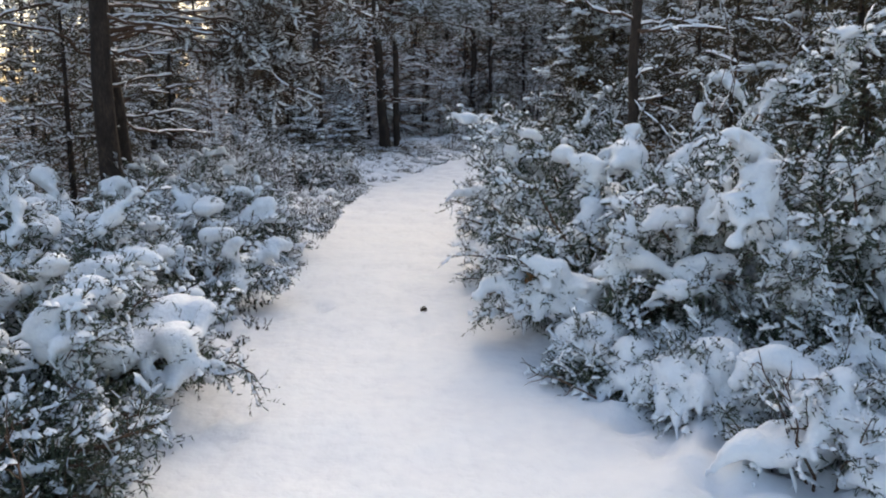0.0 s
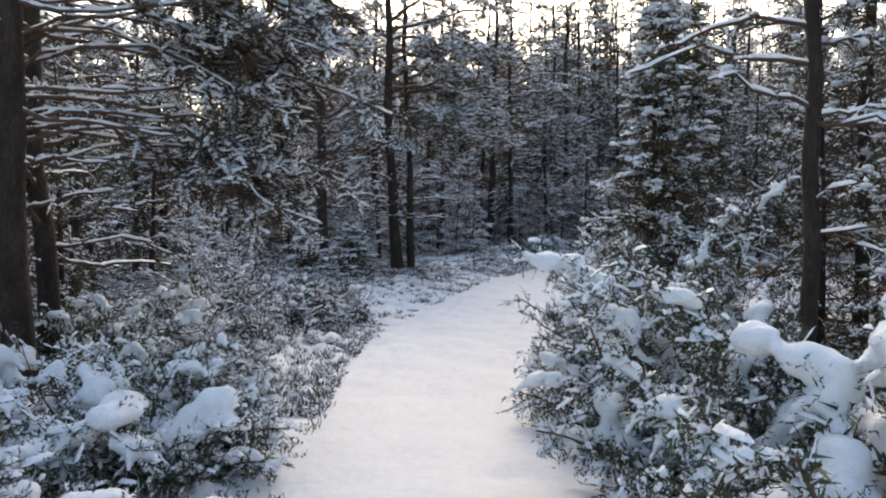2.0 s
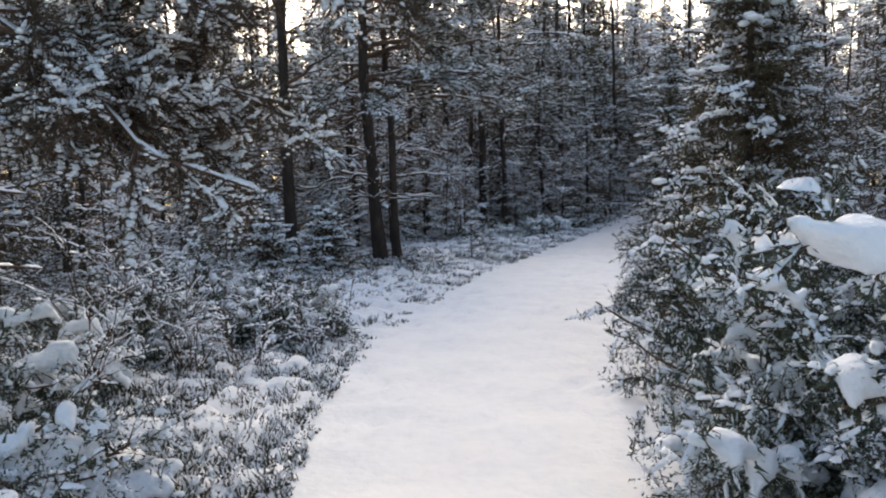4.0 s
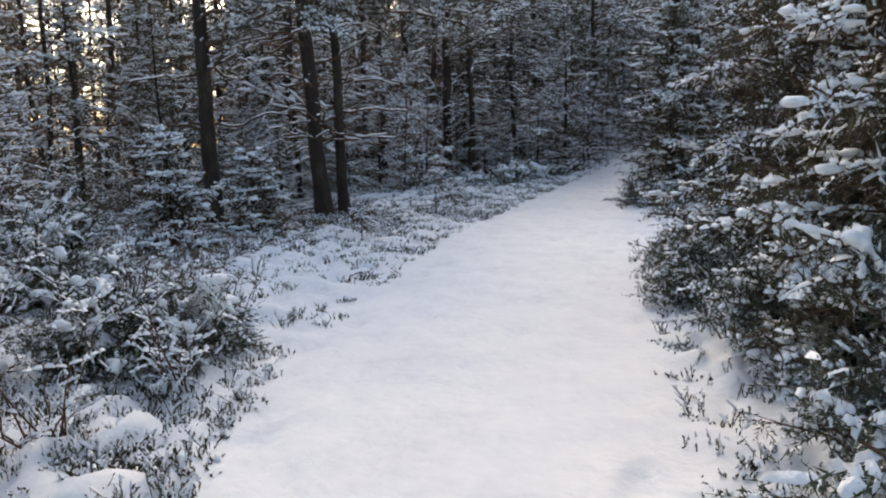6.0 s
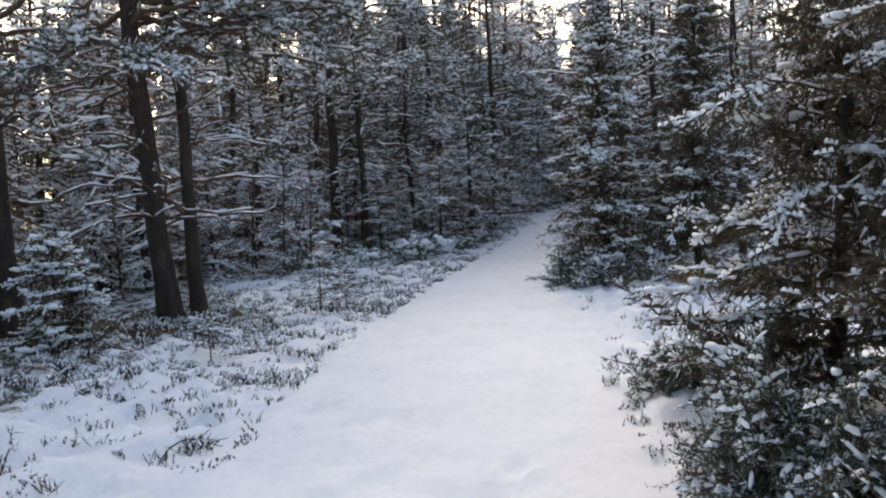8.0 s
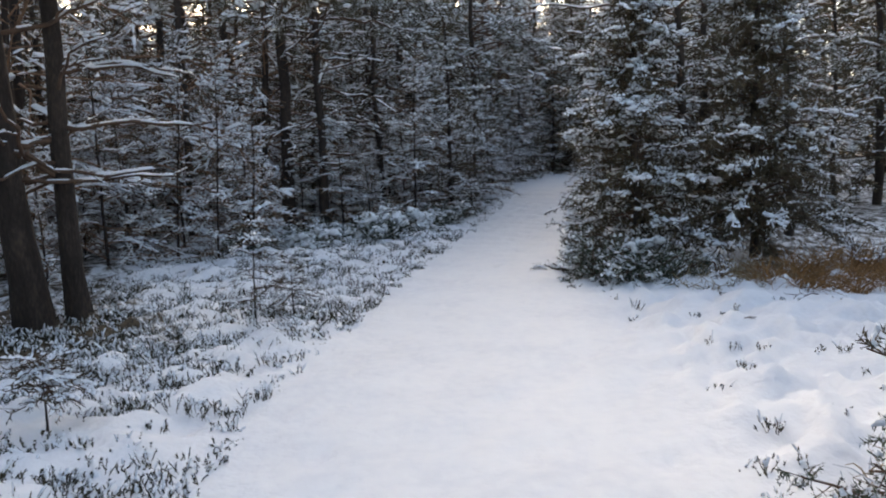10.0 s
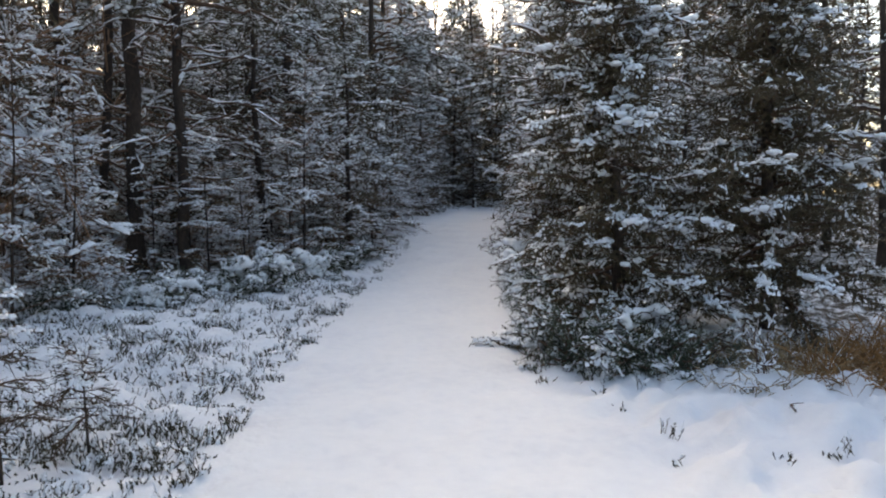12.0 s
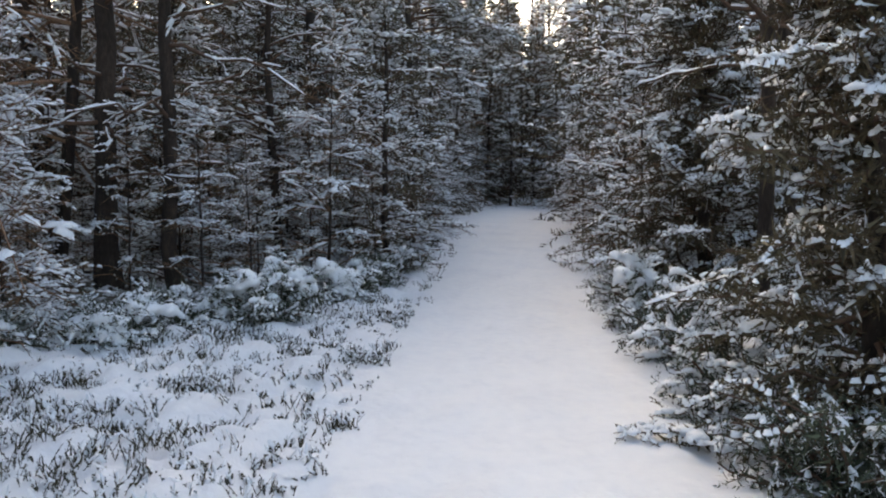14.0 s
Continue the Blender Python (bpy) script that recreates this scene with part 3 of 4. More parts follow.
# conifers on the right: x, y, height, radius
def edge_conifers():
    for k, (x, y, H, R, r0, sn) in enumerate([(2.15, 12.0, 4.4, 0.95, 0.06, 0.65), (2.85, 13.7, 4.6, 1.2, 0.07, 0.45), (3.1, 15.3, 4.2, 1.15, 0.06, 0.45),
                                              (4.9, 22.45, 4.6, 1.2, 0.07, 0.62), (6.3, 22.1, 4.6, 1.35, 0.07, 0.3), (6.6, 25.6, 4.6, 1.25, 0.07, 0.6), (-2.6, 19.9, 1.2, 0.7, 0.025, 0.95), (-3.1, 25.2, 2.9, 0.75, 0.035, 0.95), (-3.4, 18.6, 1.5, 0.7, 0.03, 0.9)]):
        parts = conifer(200 + k, H, R, r0, int(H * 8), 0.3 if k == 4 else 0.08, 6, 0.16, 13, 0.03, sn, 0.04, near=True, dense=4.6)
        thing("young_spruce", "young dark green spruce with snow lying on its drooping branches", "conifer", parts, at(x, y), "spruces at the path's edge")


edge_conifers()


# single pines that stand out
def known_pines():
    hang = tuple((2.0 + 0.075 * i, (0.3, 0.55, 0.4, 0.2, 0.48, 0.62, 0.12)[i % 7], (0.1, 0.32, 0.2, 0.42, 0.26)[i % 5], 2.3 + 0.12 * (i % 4), 0.26 + 0.06 * (i % 4)) for i in range(36))
    laden = tuple((3.0 + 0.16 * i, (-0.35, 0.15, -0.1, 0.4, -0.55)[i % 5], 0.3, 2.6 + 0.25 * (i % 4), 0.3) for i in range(20))
    spec = [(-3.9, 8.9, 9.5, 0.13, 0.9, 4.5, (0.02, 0.0), hang),
            (-4.15, 9.9, 8.5, 0.11, 1.0, 2.6, (-0.01, 0.01), ()),
            (1.72, 7.1, 7.5, 0.055, 1.2, 2.4, (-0.01, 0.0), ()),
            (-1.62, 21.5, 10.5, 0.14, 1.2, 3.4, (-0.035, 0.0), laden),
            (-1.27, 21.65, 9.5, 0.095, 1.2, 3.6, (-0.025, 0.0), ()),
            (-3.5, 21.3, 9.5, 0.14, 1.2, 3.2, (0.0, 0.0), ((2.9, -0.4, 0.25, 3.0, 0.2),)),
            (1.82, 28.3, 11, 0.085, 1.4, 3.8, (0.0, 0.0), tuple((4.0 + 0.3 * i, (0.2, -0.5, -0.1, 0.5)[i % 4], 0.25, 2.3, 0.35) for i in range(7))),
            (1.12, 28.6, 11, 0.125, 1.2, 3.6, (-0.02, 0.0), ()),
            (0.4, 30.5, 10, 0.1, 1.5, 3.4, (-0.08, 0.0), ()),
            (4.1, 34.2, 11, 0.1, 2.4, 4.0, (-0.01, 0.0), ()),
            (6.7, 34.4, 10, 0.09, 2.0, 3.8, (0.0, 0.0), tuple((3.5 + 0.25 * i, (0.05, -0.3, 0.3)[i % 3], 0.35, 2.3, 0.3) for i in range(6))),
            (6.3, 24.6, 9, 0.07, 2.2, 3.8, (-0.05, 0.0), ()),
            (4.3, 33.0, 10, 0.12, 1.5, 3.0, (0.0, 0.0), ())]
    for k, (x, y, H, r, z0, z1, ln, ex) in enumerate(spec):
        parts = pine(300 + k, H, r, z0, z1, 7 if k in (0, 2) else 14, 20, 1.3 if k == 2 else 2.3, 52 if k == 0 else 26 if ex else 15, 20, 0.085 if k and ex else 0.055, 0.62 if k == 0 else 0.72, ln, ex, True, k == 0)
        thing("pine_tree", "tall pine with reddish-brown bark, dead lower twigs and snowy boughs", "pine", parts, at(x, y), "pines near the path")


known_pines()


# ---- the wood around ----
def wood_around():
    rng = np.random.default_rng(11)
    at0 = Matrix.Translation((0, 0, -50))
    kinds = {
        "spruce": [conifer(400 + i, 5.0, 1.3, 0.06, 22, 0.12, 5, 0.23, 7, 0.085, 0.4, 0.05, dense=3.4) for i in range(3)],
        "tall": [conifer(410 + i, 9.5, 1.9, 0.1, 26, 0.5, 5, 0.38, 7, 0.14, 0.38, 0.06, dense=2.9) for i in range(3)],
        "brush": [conifer(420 + i, 3.0, 0.9, 0.022, 15, 0.1, 4, 0.21, 6, 0.06, 0.42, 0.03, bare=0.68, dense=3.2, bark=M_BROWN, rise=0.5 if i % 2 else 0.1) for i in range(4)],
        "bare": [conifer(430 + i, 7.0, 1.5, 0.05, 18, 0.8, 4, 0.4, 4, 0.07, 0.2, 0.0, bare=0.9, dense=4.5, bark=M_BROWN) for i in range(3)],
        "pine": [pine(440 + i, 10, 0.1, 1.2, 2.8, 12, 28, 2.3, 12, 13, 0.11, 0.45) for i in range(4)],
    }
    words = {"spruce": ("spruce_tree", "dense snow-laden spruce in the wood", "conifer", "spruces in the wood"),
             "tall": ("spruce_tree", "tall dark spruce with snow on its branches deep in the wood", "conifer", "tall spruces in the wood"),
             "brush": ("thicket_sapling", "thin snowy sapling with half-bare twigs in the thicket", "sapling", "saplings in the thicket"),
             "bare": ("bare_tree", "slender leafless tree with fine brown twigs dusted with snow", "tree", "leafless trees in the wood"),
             "pine": ("pine_tree", "slender brown-barked pine with snowy crown in the wood", "pine", "pines in the wood")}
    first = {}
    taken = []

    def free(x, y, gap):
        u, w = x - float(way_x(y)), float(way_w(y)) / 2
        if y < 46 and -w - 0.75 < u < w + 0.75:
            return False
        if -1 < y < 13.5 and (-4.5 < x < 0 or 0 < x < 3.3):
            return False
        if 13 <= y < 25.5 and -4.2 + (y - 13) * 0.22 < x < way_x(y):
            return False
        if 25.5 <= y < 28.2 and 0.5 < x < way_x(y):
            return False
        if 13 <= y < 24.5 and way_x(y) < x < 8.2 and not (y < 15.6 and x > 4.6):
            return False
        return all((x - a) ** 2 + (y - b) ** 2 > max(gap, c) ** 2 for a, b, c in taken)

    def put(kind, x, y, s):
        nm, lb, cat, grp = words[kind]
        i = int(rng.integers(0, len(kinds[kind])))
        m = at(x, y, rng.uniform(0, 6.28), s, s * rng.uniform(0.9, 1.15))
        if (kind, i) in first:
            copy_thing(first[kind, i], m)
        else:
            first[kind, i] = thing(nm, lb, cat, kinds[kind][i], m, grp)

    # thickets that line the far stretch of the path on both sides
    for y in np.arange(27.0, 44.0, 0.8):
        for sg in (-1, 1):
            if y < 29 and sg < 0:
                continue
            x = float(way_x(y)) + sg * (float(way_w(y)) / 2 + rng.uniform(0.75, 1.1))
            put("brush" if rng.random() < 0.65 else "spruce", x, y, rng.uniform(0.7, 1.1))
            taken.append((x, y, 0.6))
    # stretches of the wood: kind, number, gap, sizes, y from and to, x from and to (beside the path's line where rel is 1)
    for kind, n, gap, smin, smax, y0, y1, rel, x0, x1 in (
            ("pine", 9, 1.5, 0.7, 0.9, 29, 38, 1, -11, -3.2), ("pine", 6, 1.5, 0.7, 0.9, 2, 24, 0, -10, -5.2), ("pine", 9, 1.5, 0.7, 0.95, 3, 38, 1, 3.5, 9),
            ("pine", 9, 1.6, 0.95, 1.2, 36, 56, 1, -12, -4.5), ("pine", 9, 1.6, 0.95, 1.2, 36, 56, 1, 4.5, 12), ("spruce", 11, 1.3, 0.6, 1.1, 29, 38, 1, -9, -1.8), ("spruce", 13, 1.3, 0.8, 1.3, 2, 24, 0, -9, -4.6),
            ("spruce", 12, 1.3, 0.8, 1.4, 26, 40, 1, 1.8, 7), ("spruce", 13, 1.3, 0.9, 1.4, 1, 20, 1, 3.4, 8), ("tall", 30, 1.5, 0.75, 1.0, 39, 58, 1, -13, 12), ("bare", 22, 1.2, 1.2, 1.6, 34, 52, 1, -6, 6), ("tall", 20, 1.8, 0.8, 1.2, 14, 46, 1, -22, -10), ("tall", 7, 1.5, 0.6, 0.8, 22, 36, 1, -14, -7), ("tall", 16, 1.8, 0.8, 1.2, 8, 44, 1, 7, 18),
            ("bare", 24, 1.2, 0.85, 1.2, 28, 48, 1, -9, 8), ("bare", 26, 1.0, 0.9, 1.3, 20, 40, 1, -17, -5), ("tall", 10, 1.4, 0.6, 0.9, 26, 44, 1, -17, -7), ("spruce", 14, 1.3, 1.0, 1.4, 28, 46, 1, -16, -6), ("tall", 26, 1.3, 1.05, 1.3, 46, 60, 1, -11, 9), ("tall", 22, 1.3, 1.4, 1.6, 58, 72, 1, -14, 9), ("tall", 14, 1.2, 0.75, 0.95, 41, 51, 1, -5.5, 5.5), ("tall", 14, 1.2, 0.65, 0.9, 33, 46, 1, -13, -3), ("spruce", 10, 1.1, 1.2, 1.5, 36, 44, 1, -6, -2), ("brush", 80, 0.62, 0.55, 1.1, 23.5, 36, 1, -9.5, -1.3), ("brush", 14, 0.9, 0.7, 1.1, 3, 23, 0, -8, -4.8),
            ("brush", 18, 0.9, 0.7, 1.2, 26, 42, 1, 1.2, 6)):
        got = 0
        for tries in range(3000):
            y = rng.uniform(y0, y1)
            x = rng.uniform(x0, x1) + rel * float(way_x(y))
            if free(x, y, gap):
                taken.append((x, y, gap * 0.8))
                put(kind, x, y, rng.uniform(smin, smax))
                got += 1
                if got >= n:
                    break
    # low thicket along the edge of the heath
    for k in range(52):
        f = rng.random()
        put("brush", -3.4 + 8.0 * f + rng.normal() * 0.15, 26.4 + 3.6 * f + rng.uniform(0.1, 1.6), rng.uniform(0.45, 0.85))
    # the end of the path; unseen trees added behind the walker to block light
    for kind, x, y, s in [("spruce", 11.6, 45.5, 1.3), ("spruce", 13.6, 43.2, 1.2), ("brush", 12.4, 44.0, 1.2), ("spruce", 14.2, 47.5, 1.4), ("brush", 10.6, 46.5, 1.2), ("spruce", 15.8, 45.5, 1.3),
                          ("pine", 4.5, 11.6, 0.95), ("pine", 5.6, 8.3, 0.9), ("pine", 7.7, 25.6, 1.05), ("pine", 9.4, 27.6, 1.1), ("tall", 6.2, 44.5, 1.55), ("tall", 8.2, 47.5, 1.65), ("tall", 10.5, 49, 1.65), ("tall", 4.0, 46, 1.55), ("tall", 12.6, 52, 1.7), ("pine", 3.4, 32.6, 1.15), ("pine", 5.2, 36.2, 1.3), ("tall", 4.4, 38.5, 1.35), ("tall", 6.8, 40.5, 1.35), ("tall", 2.5, 37, 1.3), ("tall", 7.4, 43, 1.4), ("tall", 11.2, 34, 1.25), ("tall", 9.6, 30.2, 1.15), ("pine", 13, 50, 1.2), ("pine", 16.5, 49, 1.2), ("pine", -5, -9, 0.8), ("pine", 5, -9.5, 0.8), ("spruce", -2.4, -12, 1.0), ("spruce", 2.2, -13, 1.0), ("spruce", 0.2, -15, 1.1),
                          ("spruce", 3.15, 8.5, 0.85), ("spruce", 4.0, 7.1, 1.0), ("spruce", 3.4, 10.3, 0.85), ("spruce", 4.5, 9.2, 1.1), ("spruce", -5.2, 6.3, 0.95), ("spruce", -4.9, 11.6, 0.8), ("brush", -4.3, 14.2, 0.7), ("brush", -4.6, 7.6, 0.8), ("spruce", 3.2, -2.0, 0.45), ("spruce", -3.3, -1.8, 0.45), ("spruce", 3.4, -6.4, 0.7), ("spruce", -3.5, -6.2, 0.7), ("brush", 2.3, -1.0, 0.4), ("brush", -2.4, -0.6, 0.4), ("spruce", -6.0, -3, 0.8), ("spruce", 6.0, -2.5, 0.8)]:
        put(kind, x, y, s)


wood_around()


def far_woods():
    """The rest of the wood, too far off to count."""
    rng = np.random.default_rng(21)
    green, white, brown = Buf(), Buf(), Buf()
    for i in range(420):
        a = rng.uniform(0, 6.283) if i % 2 else rng.normal() * 0.5 + 0.15
        rad = rng.uniform(34, 75)
        x, y = 3 + rad * math.sin(a), 20 + rad * math.cos(a)
        if y < -8 and i % 2:
            continue
        z, H = float(land(x, y)), rng.uniform(9, 14)
        tube(brown, np.array([(x, y, z - 0.2), (x, y, z + H * 0.9)]), [0.09, 0.02], 5)
        n = 190
        f = rng.random(n) ** 0.8
        az = rng.uniform(0, 6.283, n)
        r = (0.4 + 1.6 * (1 - f)) * rng.uniform(0.3, 1.1, n)
        p = np.stack([x + np.cos(az) * r * 0.3, y + np.sin(az) * r * 0.3, z + 0.3 + H * f], 1)
        q = np.stack([x + np.cos(az) * r, y + np.sin(az) * r, z + 0.1 + H * f], 1)
        d = unit(q - p)
        needles(green, rng, p, d, np.linalg.norm(q - p, axis=1), 5, 0.38, 0.15, 0.8)
        on = rng.random(n) < 0.4
        ridges(white, rng, p[on], q[on] + [0, 0, 0.03], 0.13, 0.08)
    e = thing("far_woods", "dense snowy conifer forest in the distance", "forest", [("trunks", brown.mesh("trunks", M_BARK), ""), ("foliage", green.mesh("foliage", M_SPRUCE, False), ""), ("snow", white.mesh("snow", M_SNOW), "")], Matrix(), kind="stuff")
    return e


far_woods()


# ---- low growth ----
def heath():
    """Heather and bilberry stalks standing out of the snow, with snow on their tips."""
    rng = np.random.default_rng(31)
    green, white = Buf(), Buf()
    spots = []
    # left heath, edges of the path, right clearing
    for n, y0, y1, u0, u1 in ((8000, 12.5, 27.5, -4.3, -0.03), (420, 2.0, 9.0, -0.8, -0.02), (3400, 8.6, 13.5, -2.4, -0.02), (330, 9.5, 17.0, 0.02, 0.8), (170, 15.5, 21.5, 0.3, 4.6), (420, 26, 33, -1.6, -0.05), (150, 21.5, 30, 0.02, 0.6), (1300, 19.6, 22.4, -3.4, -0.9)):
        y = rng.uniform(y0, y1, n)
        k = rng.random(n) ** (0.8 if n > 1000 else 1.2)
        u = (u0 + (u1 - u0) * k) if u0 < 0 else u0 + (u1 - u0) * k
        x = way_x(y) + np.where(u0 < 0, -1, 1) * way_w(y) / 2 + u
        spots.append(np.stack([x, y], 1))
    c = np.concatenate(spots)
    patch = np.sin(c[:, 0] * 2.3 + 1.1 * np.sin(c[:, 1] * 1.7)) * np.sin(c[:, 1] * 2.1 + 0.5)
    c = c[rng.random(len(c)) < 0.6 + 0.4 * patch]
    # the snow lies deeper beside the first bend
    c = c[rng.random(len(c)) < np.where((c[:, 1] > 12.6) & (c[:, 1] < 17.5) & (c[:, 0] < way_x(c[:, 1])), 0.42, 1.0)]
    for x, y in c:
        n = rng.integers(4, 10)
        o = rng.normal(size=(n, 2)) * 0.028
        px, py = x + o[:, 0], y + o[:, 1]
        p = np.stack([px, py, land(px, py) - 0.02], 1)
        h = rng.uniform(0.035, 0.07, n) * rng.choice([0.55, 0.8, 1.4]) * rng.uniform(0.7, 1.3)
        q = p + np.stack([rng.normal(size=n) * 0.42 * h, rng.normal(size=n) * 0.42 * h, h], 1)
        sticks(green, p, q, 0.002)
        needles(green, rng, p + (q - p) * 0.25, unit(q - p), h * 0.75, 9, 0.015, 0.009, 0.75)
        on = rng.random(n) < 0.45
        ridges(white, rng, (p + (q - p) * 0.55)[on], (q + (q - p) * 0.1 + [0, 0, 0.004])[on] + rng.normal(size=(on.sum(), 3)) * 0.015, 0.028, 0.02)
    return thing("heather", "brown-green heather stalks poking through the snow", "heather", [("stalks", green.mesh("stalks", M_HEATH, False), ""), ("snow", white.mesh("snow", M_SNOW), "")], Matrix(), kind="stuff")


heath()


def grass_clump(seed, x, y, R, n, h, pale):
    rng = np.random.default_rng(seed)
    b = Buf()
    a, r = rng.uniform(0, 6.283, n), R * np.sqrt(rng.random(n))
    px, py = np.cos(a) * r * 1.3, np.sin(a) * r * 0.7
    for i in range(n):
        ln = h * rng.uniform(0.5, 1.2)
        d = (rng.normal() * 0.7, rng.normal() * 0.7 - 0.2, 1)
        z = float(land(x + px[i], y + py[i]) - land(x, y))
        pts = limb(rng, np.array([px[i], py[i], z - 0.03]), d, ln, rng.uniform(0.2, 0.8), 4, 0.1)
        tube(b, pts, [0.004, 0.0045, 0.003, 0.001], 3)
    return thing("grass_clump", "bleached straw-coloured grass flattened beneath the spruces" if pale else "withered rust-brown grass bent over beneath the spruces", "grass",
                 [("tuft", b.mesh("tuft", M_STRAW if pale else M_GRASS, False), "")], at(x, y), "withered grass by the path")


for k, (x, y, R, n, h, pale) in enumerate([(6.3, 20.6, 0.85, 900, 0.6, False), (5.35, 20.95, 0.6, 600, 0.34, True), (3.1, 16.6, 0.35, 120, 0.3, True), (4.75, 21.6, 0.45, 320, 0.26, True),
                                            (5.5, 21.45, 0.6, 700, 0.42, True), (7.1, 21.1, 0.7, 500, 0.5, False), (5.8, 20.7, 0.45, 320, 0.4, False)]):
    grass_clump(41 + k, x, y, R, n, h, pale)


def sapling(seed, x, y, H):
    parts = conifer(seed, H, 0.2, 0.011, 8, 0.22, 3, 0.1, 5, 0.03, 0.3, 0.0, bare=0.3)
    return thing("sapling", "thin young tree with few snowy twigs on the heath", "sapling", parts, at(x, y), "saplings on the heath")


for k, (x, y, H) in enumerate([(0.27, 21.05, 0.95), (0.64, 21.45, 0.6), (-0.9, 18.6, 0.4)]):
    sapling(500 + k, x, y, H)


def dome_shrubs():
    for k, (x, y, R, H) in enumerate([(2.5, 26.75, 0.48, 0.55), (3.35, 27.5, 0.36, 0.42), (1.75, 26.7, 0.38, 0.38), (3.95, 28.3, 0.35, 0.36), (1.2, 26.3, 0.4, 0.35), (0.3, 26.0, 0.42, 0.4), (4.5, 29.2, 0.35, 0.35)]):
        thing("heath_shrub", "rounded low shrub capped with snow at the wood's edge", "shrub", juniper(520 + k, R, H, 40, 34, 1.0, 0.03, 0.022, pad=0.088 if k < 2 else 0.066), at(x, y), "low shrubs at the wood's edge")


dome_shrubs()


def pine_cone(x, y):
    rng = np.random.default_rng(61)
    b = Buf()
    core = np.array([(0, 0, 0), (0.02, 0, 0.004), (0.05, 0, 0.004), (0.075, 0, 0)])
    tube(b, core, [0.008, 0.02, 0.018, 0.004], 7)
    for i in range(60):
        f = i / 60
        a = i * 2.4
        r = 0.027 * math.sin(0.35 + 2.5 * f) + 0.006
        c = np.array([0.005 + 0.065 * f, math.cos(a) * r, math.sin(a) * r])
        o = np.array([0.3, math.cos(a), math.sin(a)])
        s = np.cross(o, [1, 0, 0]) * 0.008
        t = c + o * 0.008
        b.add([c - s, c + s, t + s * 0.7, t - s * 0.7, c + [0.006, 0, 0]], [[0, 1, 2], [0, 2, 3], [1, 4, 2], [0, 3, 4], [2, 4, 3]])
    m = Matrix.Translation((x, y, float(land(x, y)) + 0.014)) @ Matrix.Rotation(0.7, 4, "Z") @ Matrix.Diagonal((0.65, 0.65, 0.65, 1))
    return tagged_mesh("pine_cone", b.mesh("pine_cone", M_CONE, False), m, "dark brown fallen pine cone lying on the snowy path", "pine cone")


def tagged_mesh(name, me, m, label, category):
    o = new(name, me)
    o.matrix_basis = m
    return tagged(o, label, category)


pine_cone(-0.16, 5.28)


def dead_leaf(x, y, z):
    b = Buf()
    s = np.linspace(0, 1, 9)
    w = 0.03 * np.sin(np.pi * np.clip(s * 0.95 + 0.03, 0, 1))
    mid = np.stack([0.01 * np.sin(5 * s), 0.02 * np.sin(3 * s), -0.12 * s], 1)
    for sg in (-1, 1):
        e = mid + np.stack([sg * w, 0.012 * np.cos(7 * s) + 0.008, 0 * s], 1)
        i = np.arange(8)
        b.add(np.concatenate([mid, e]), np.concatenate([np.stack([i, i + 1, i + 10], 1), np.stack([i, i + 10, i + 9], 1)]))
    tube(b, [(0, 0, 0.05), (0, 0, 0)], [0.002, 0.002], 4)
    return tagged_mesh("dead_leaf", b.mesh("dead_leaf", M_LEAF), Matrix.Translation((x, y, z)), "curled orange-brown dead leaf hanging in the juniper", "leaf")


dead_leaf(0.53, 4.5, 0.5)


def fallen_twig(seed, x, y, ln, turn):
    """A dead twig with side shoots, half sunk in the snow."""
    rng = np.random.default_rng(seed)
    b = Buf()
    pts = limb(rng, np.array([0, 0, 0.02]), (1, 0.1, 0.18), ln, 0.25, 8, 0.35)
    tube(b, pts, np.linspace(0.006, 0.002, 8), 5)
    for s in (0.3, 0.5, 0.7, 0.85):
        p, t = along(pts, np.array([s]))
        sp = limb(rng, p[0], t[0] + rng.normal(size=3) * 0.6, ln * 0.3, 0.1, 5, 0.3)
        sp[:, 2] = np.maximum(sp[:, 2], 0.0)
        tube(b, sp, np.linspace(0.0035, 0.0015, 5), 4)
    o = tagged_mesh("fallen_twig", b.mesh("fallen_twig", M_TWIG), Matrix.Translation((x, y, float(land(x, y)))) @ Matrix.Rotation(turn, 4, "Z"), "thin dark fallen twig lying on the snow", "twig")
    return tagged(o, group="fallen twigs")


for k, (x, y, ln, turn) in enumerate([(-0.95, 16.1, 0.35, 0.1), (2.6, 24.5, 0.22, 1.4), (4.4, 20.1, 0.3, 0.6), (5.2, 19.6, 0.35, 2.4), (3.9, 19.3, 0.22, -0.4), (0.78, 3.6, 0.4, 2.6), (1.0, 2.9, 0.12, 0.5)]):
    fallen_twig(700 + k, x, y, ln, turn)


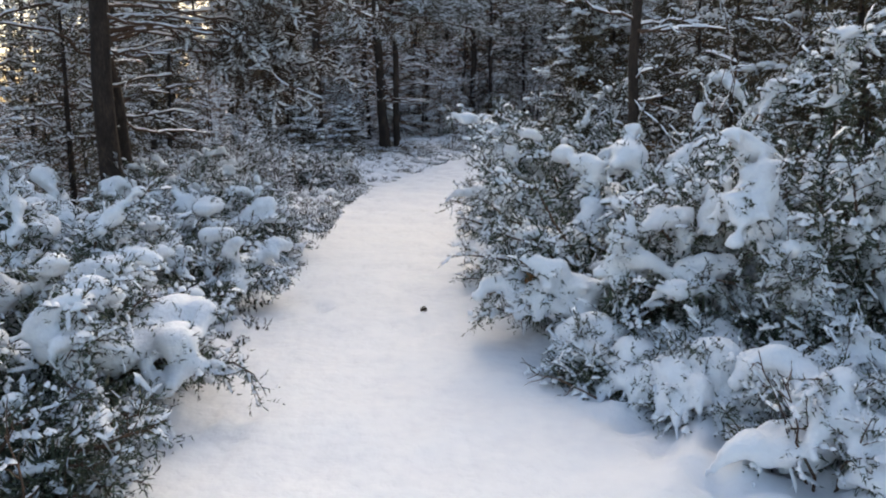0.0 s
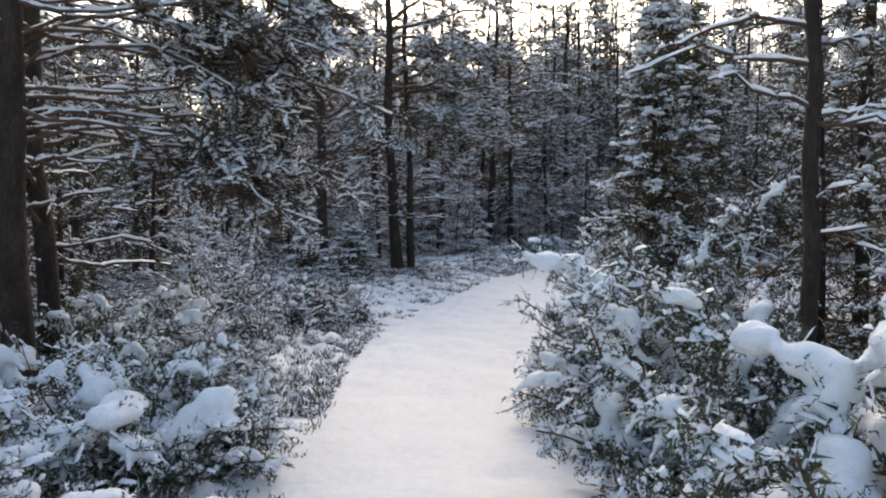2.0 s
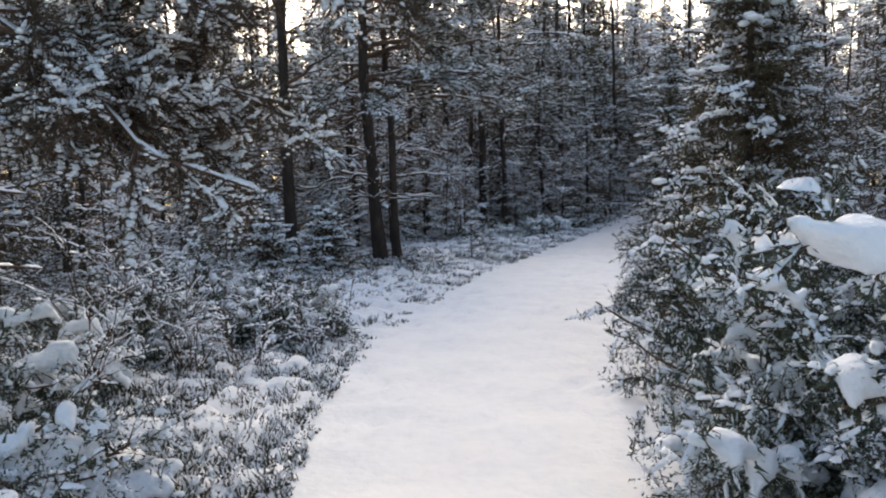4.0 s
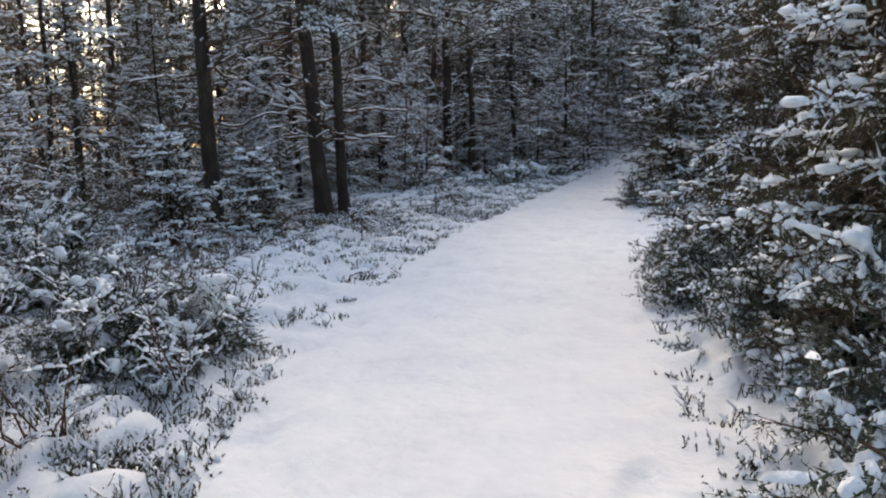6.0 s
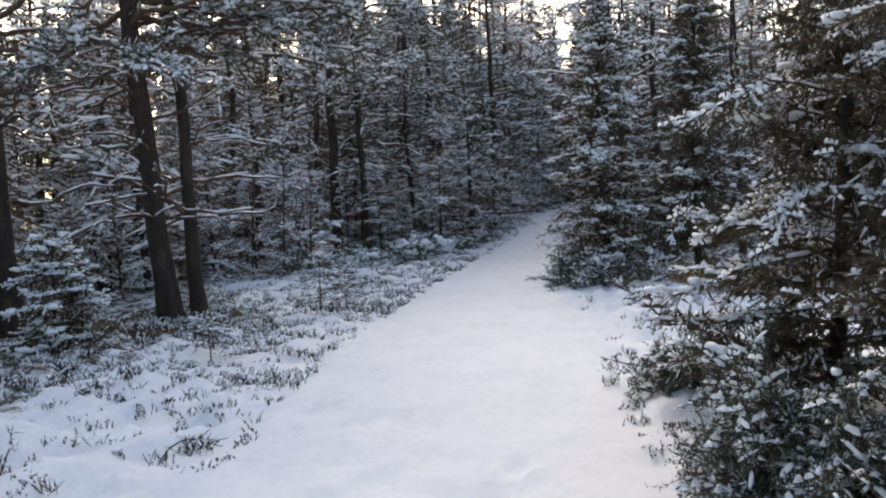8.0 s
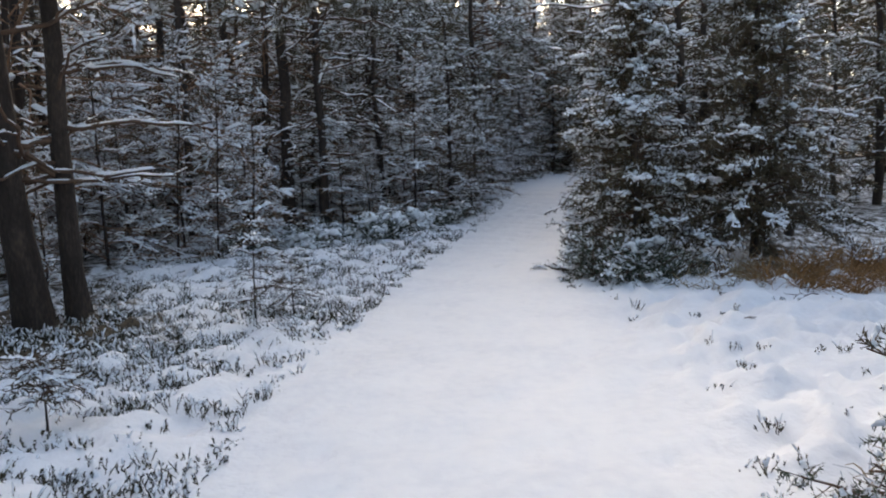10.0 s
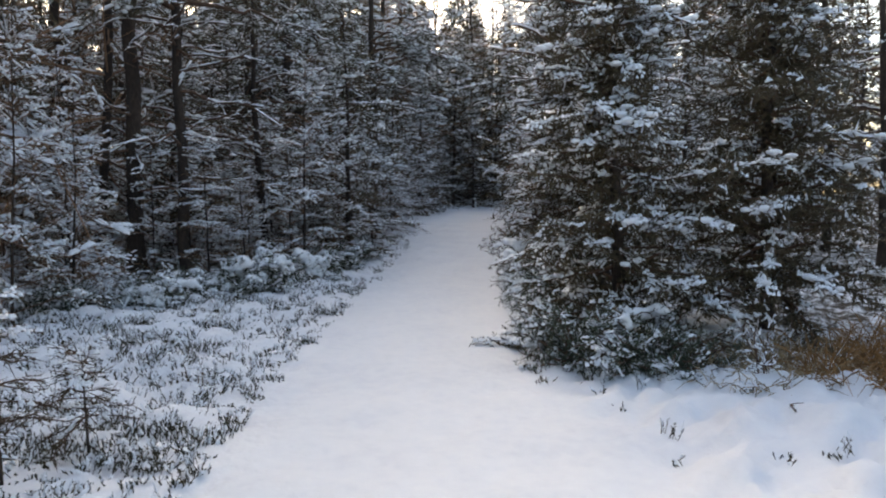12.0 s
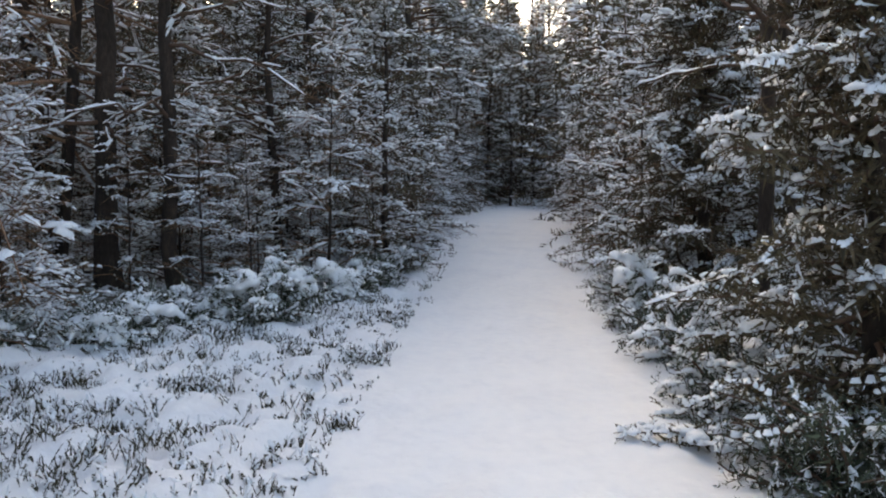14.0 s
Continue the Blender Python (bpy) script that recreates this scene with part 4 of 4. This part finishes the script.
def bare_shrub(seed, x, y, H, stems):
    """A few leafless stems that fork upward, with a little snow in the forks."""
    rng = np.random.default_rng(seed)
    wood, white = Buf(), Buf()
    for i in range(stems):
        a = rng.uniform(0, 6.28)
        pts = limb(rng, np.array([0.03 * math.cos(a), 0.03 * math.sin(a), -0.05]), (0.35 * math.cos(a), 0.35 * math.sin(a), 1), H * rng.uniform(0.6, 1.1), 0.05, 8, 0.2)
        tube(wood, pts, np.linspace(0.007, 0.002, 8), 5)
        for s in rng.uniform(0.25, 0.95, 8):
            p, t = along(pts, np.array([s]))
            sp = limb(rng, p[0], t[0] * 0.6 + rng.normal(size=3) * 0.6, H * 0.22, 0.1, 5, 0.25)
            tube(wood, sp, np.linspace(0.0035, 0.0013, 5), 4)
            if rng.random() < 0.85:
                ridges(white, rng, sp[:-1], sp[1:] + [0, 0, 0.004], 0.02, 0.017)
    return thing("bare_shrub", "leafless shrub of thin dark stems beside the path", "shrub", [("branchwork", wood.mesh("branchwork", M_TWIG), ""), ("snow", white.mesh("snow", M_SNOW), "")], at(x, y), "leafless shrubs")


for k, (x, y, H, n) in enumerate([(1.5, 2.75, 0.7, 4), (-1.45, 2.35, 0.8, 3), (-1.75, 13.6, 0.7, 6), (-2.6, 14.1, 0.8, 6), (-1.9, 16.0, 0.3, 2), (-2.9, 10.2, 1.0, 6), (-3.0, 8.0, 1.1, 6), (1.75, 13.2, 0.6, 6), (2.2, 15.1, 0.55, 6), (3.6, 16.3, 0.6, 5),
                                  (1.55, 12.2, 0.5, 5), (2.6, 10.0, 1.6, 6), (2.0, 5.6, 2.3, 5), (-4.2, 15.0, 1.3, 6), (-3.0, 17.6, 0.6, 4), (1.3, 22.6, 0.35, 3), (5.0, 20.9, 0.5, 6), (6.8, 20.9, 0.7, 8), (-2.2, 11.9, 0.8, 8), (-1.75, 12.7, 0.7, 9), (-2.7, 12.0, 1.1, 9), (-2.4, 13.2, 0.9, 8), (-3.1, 11.3, 1.3, 9), (-3.3, 12.9, 1.3, 9)]):
    bare_shrub(720 + k, x, y, H, n)
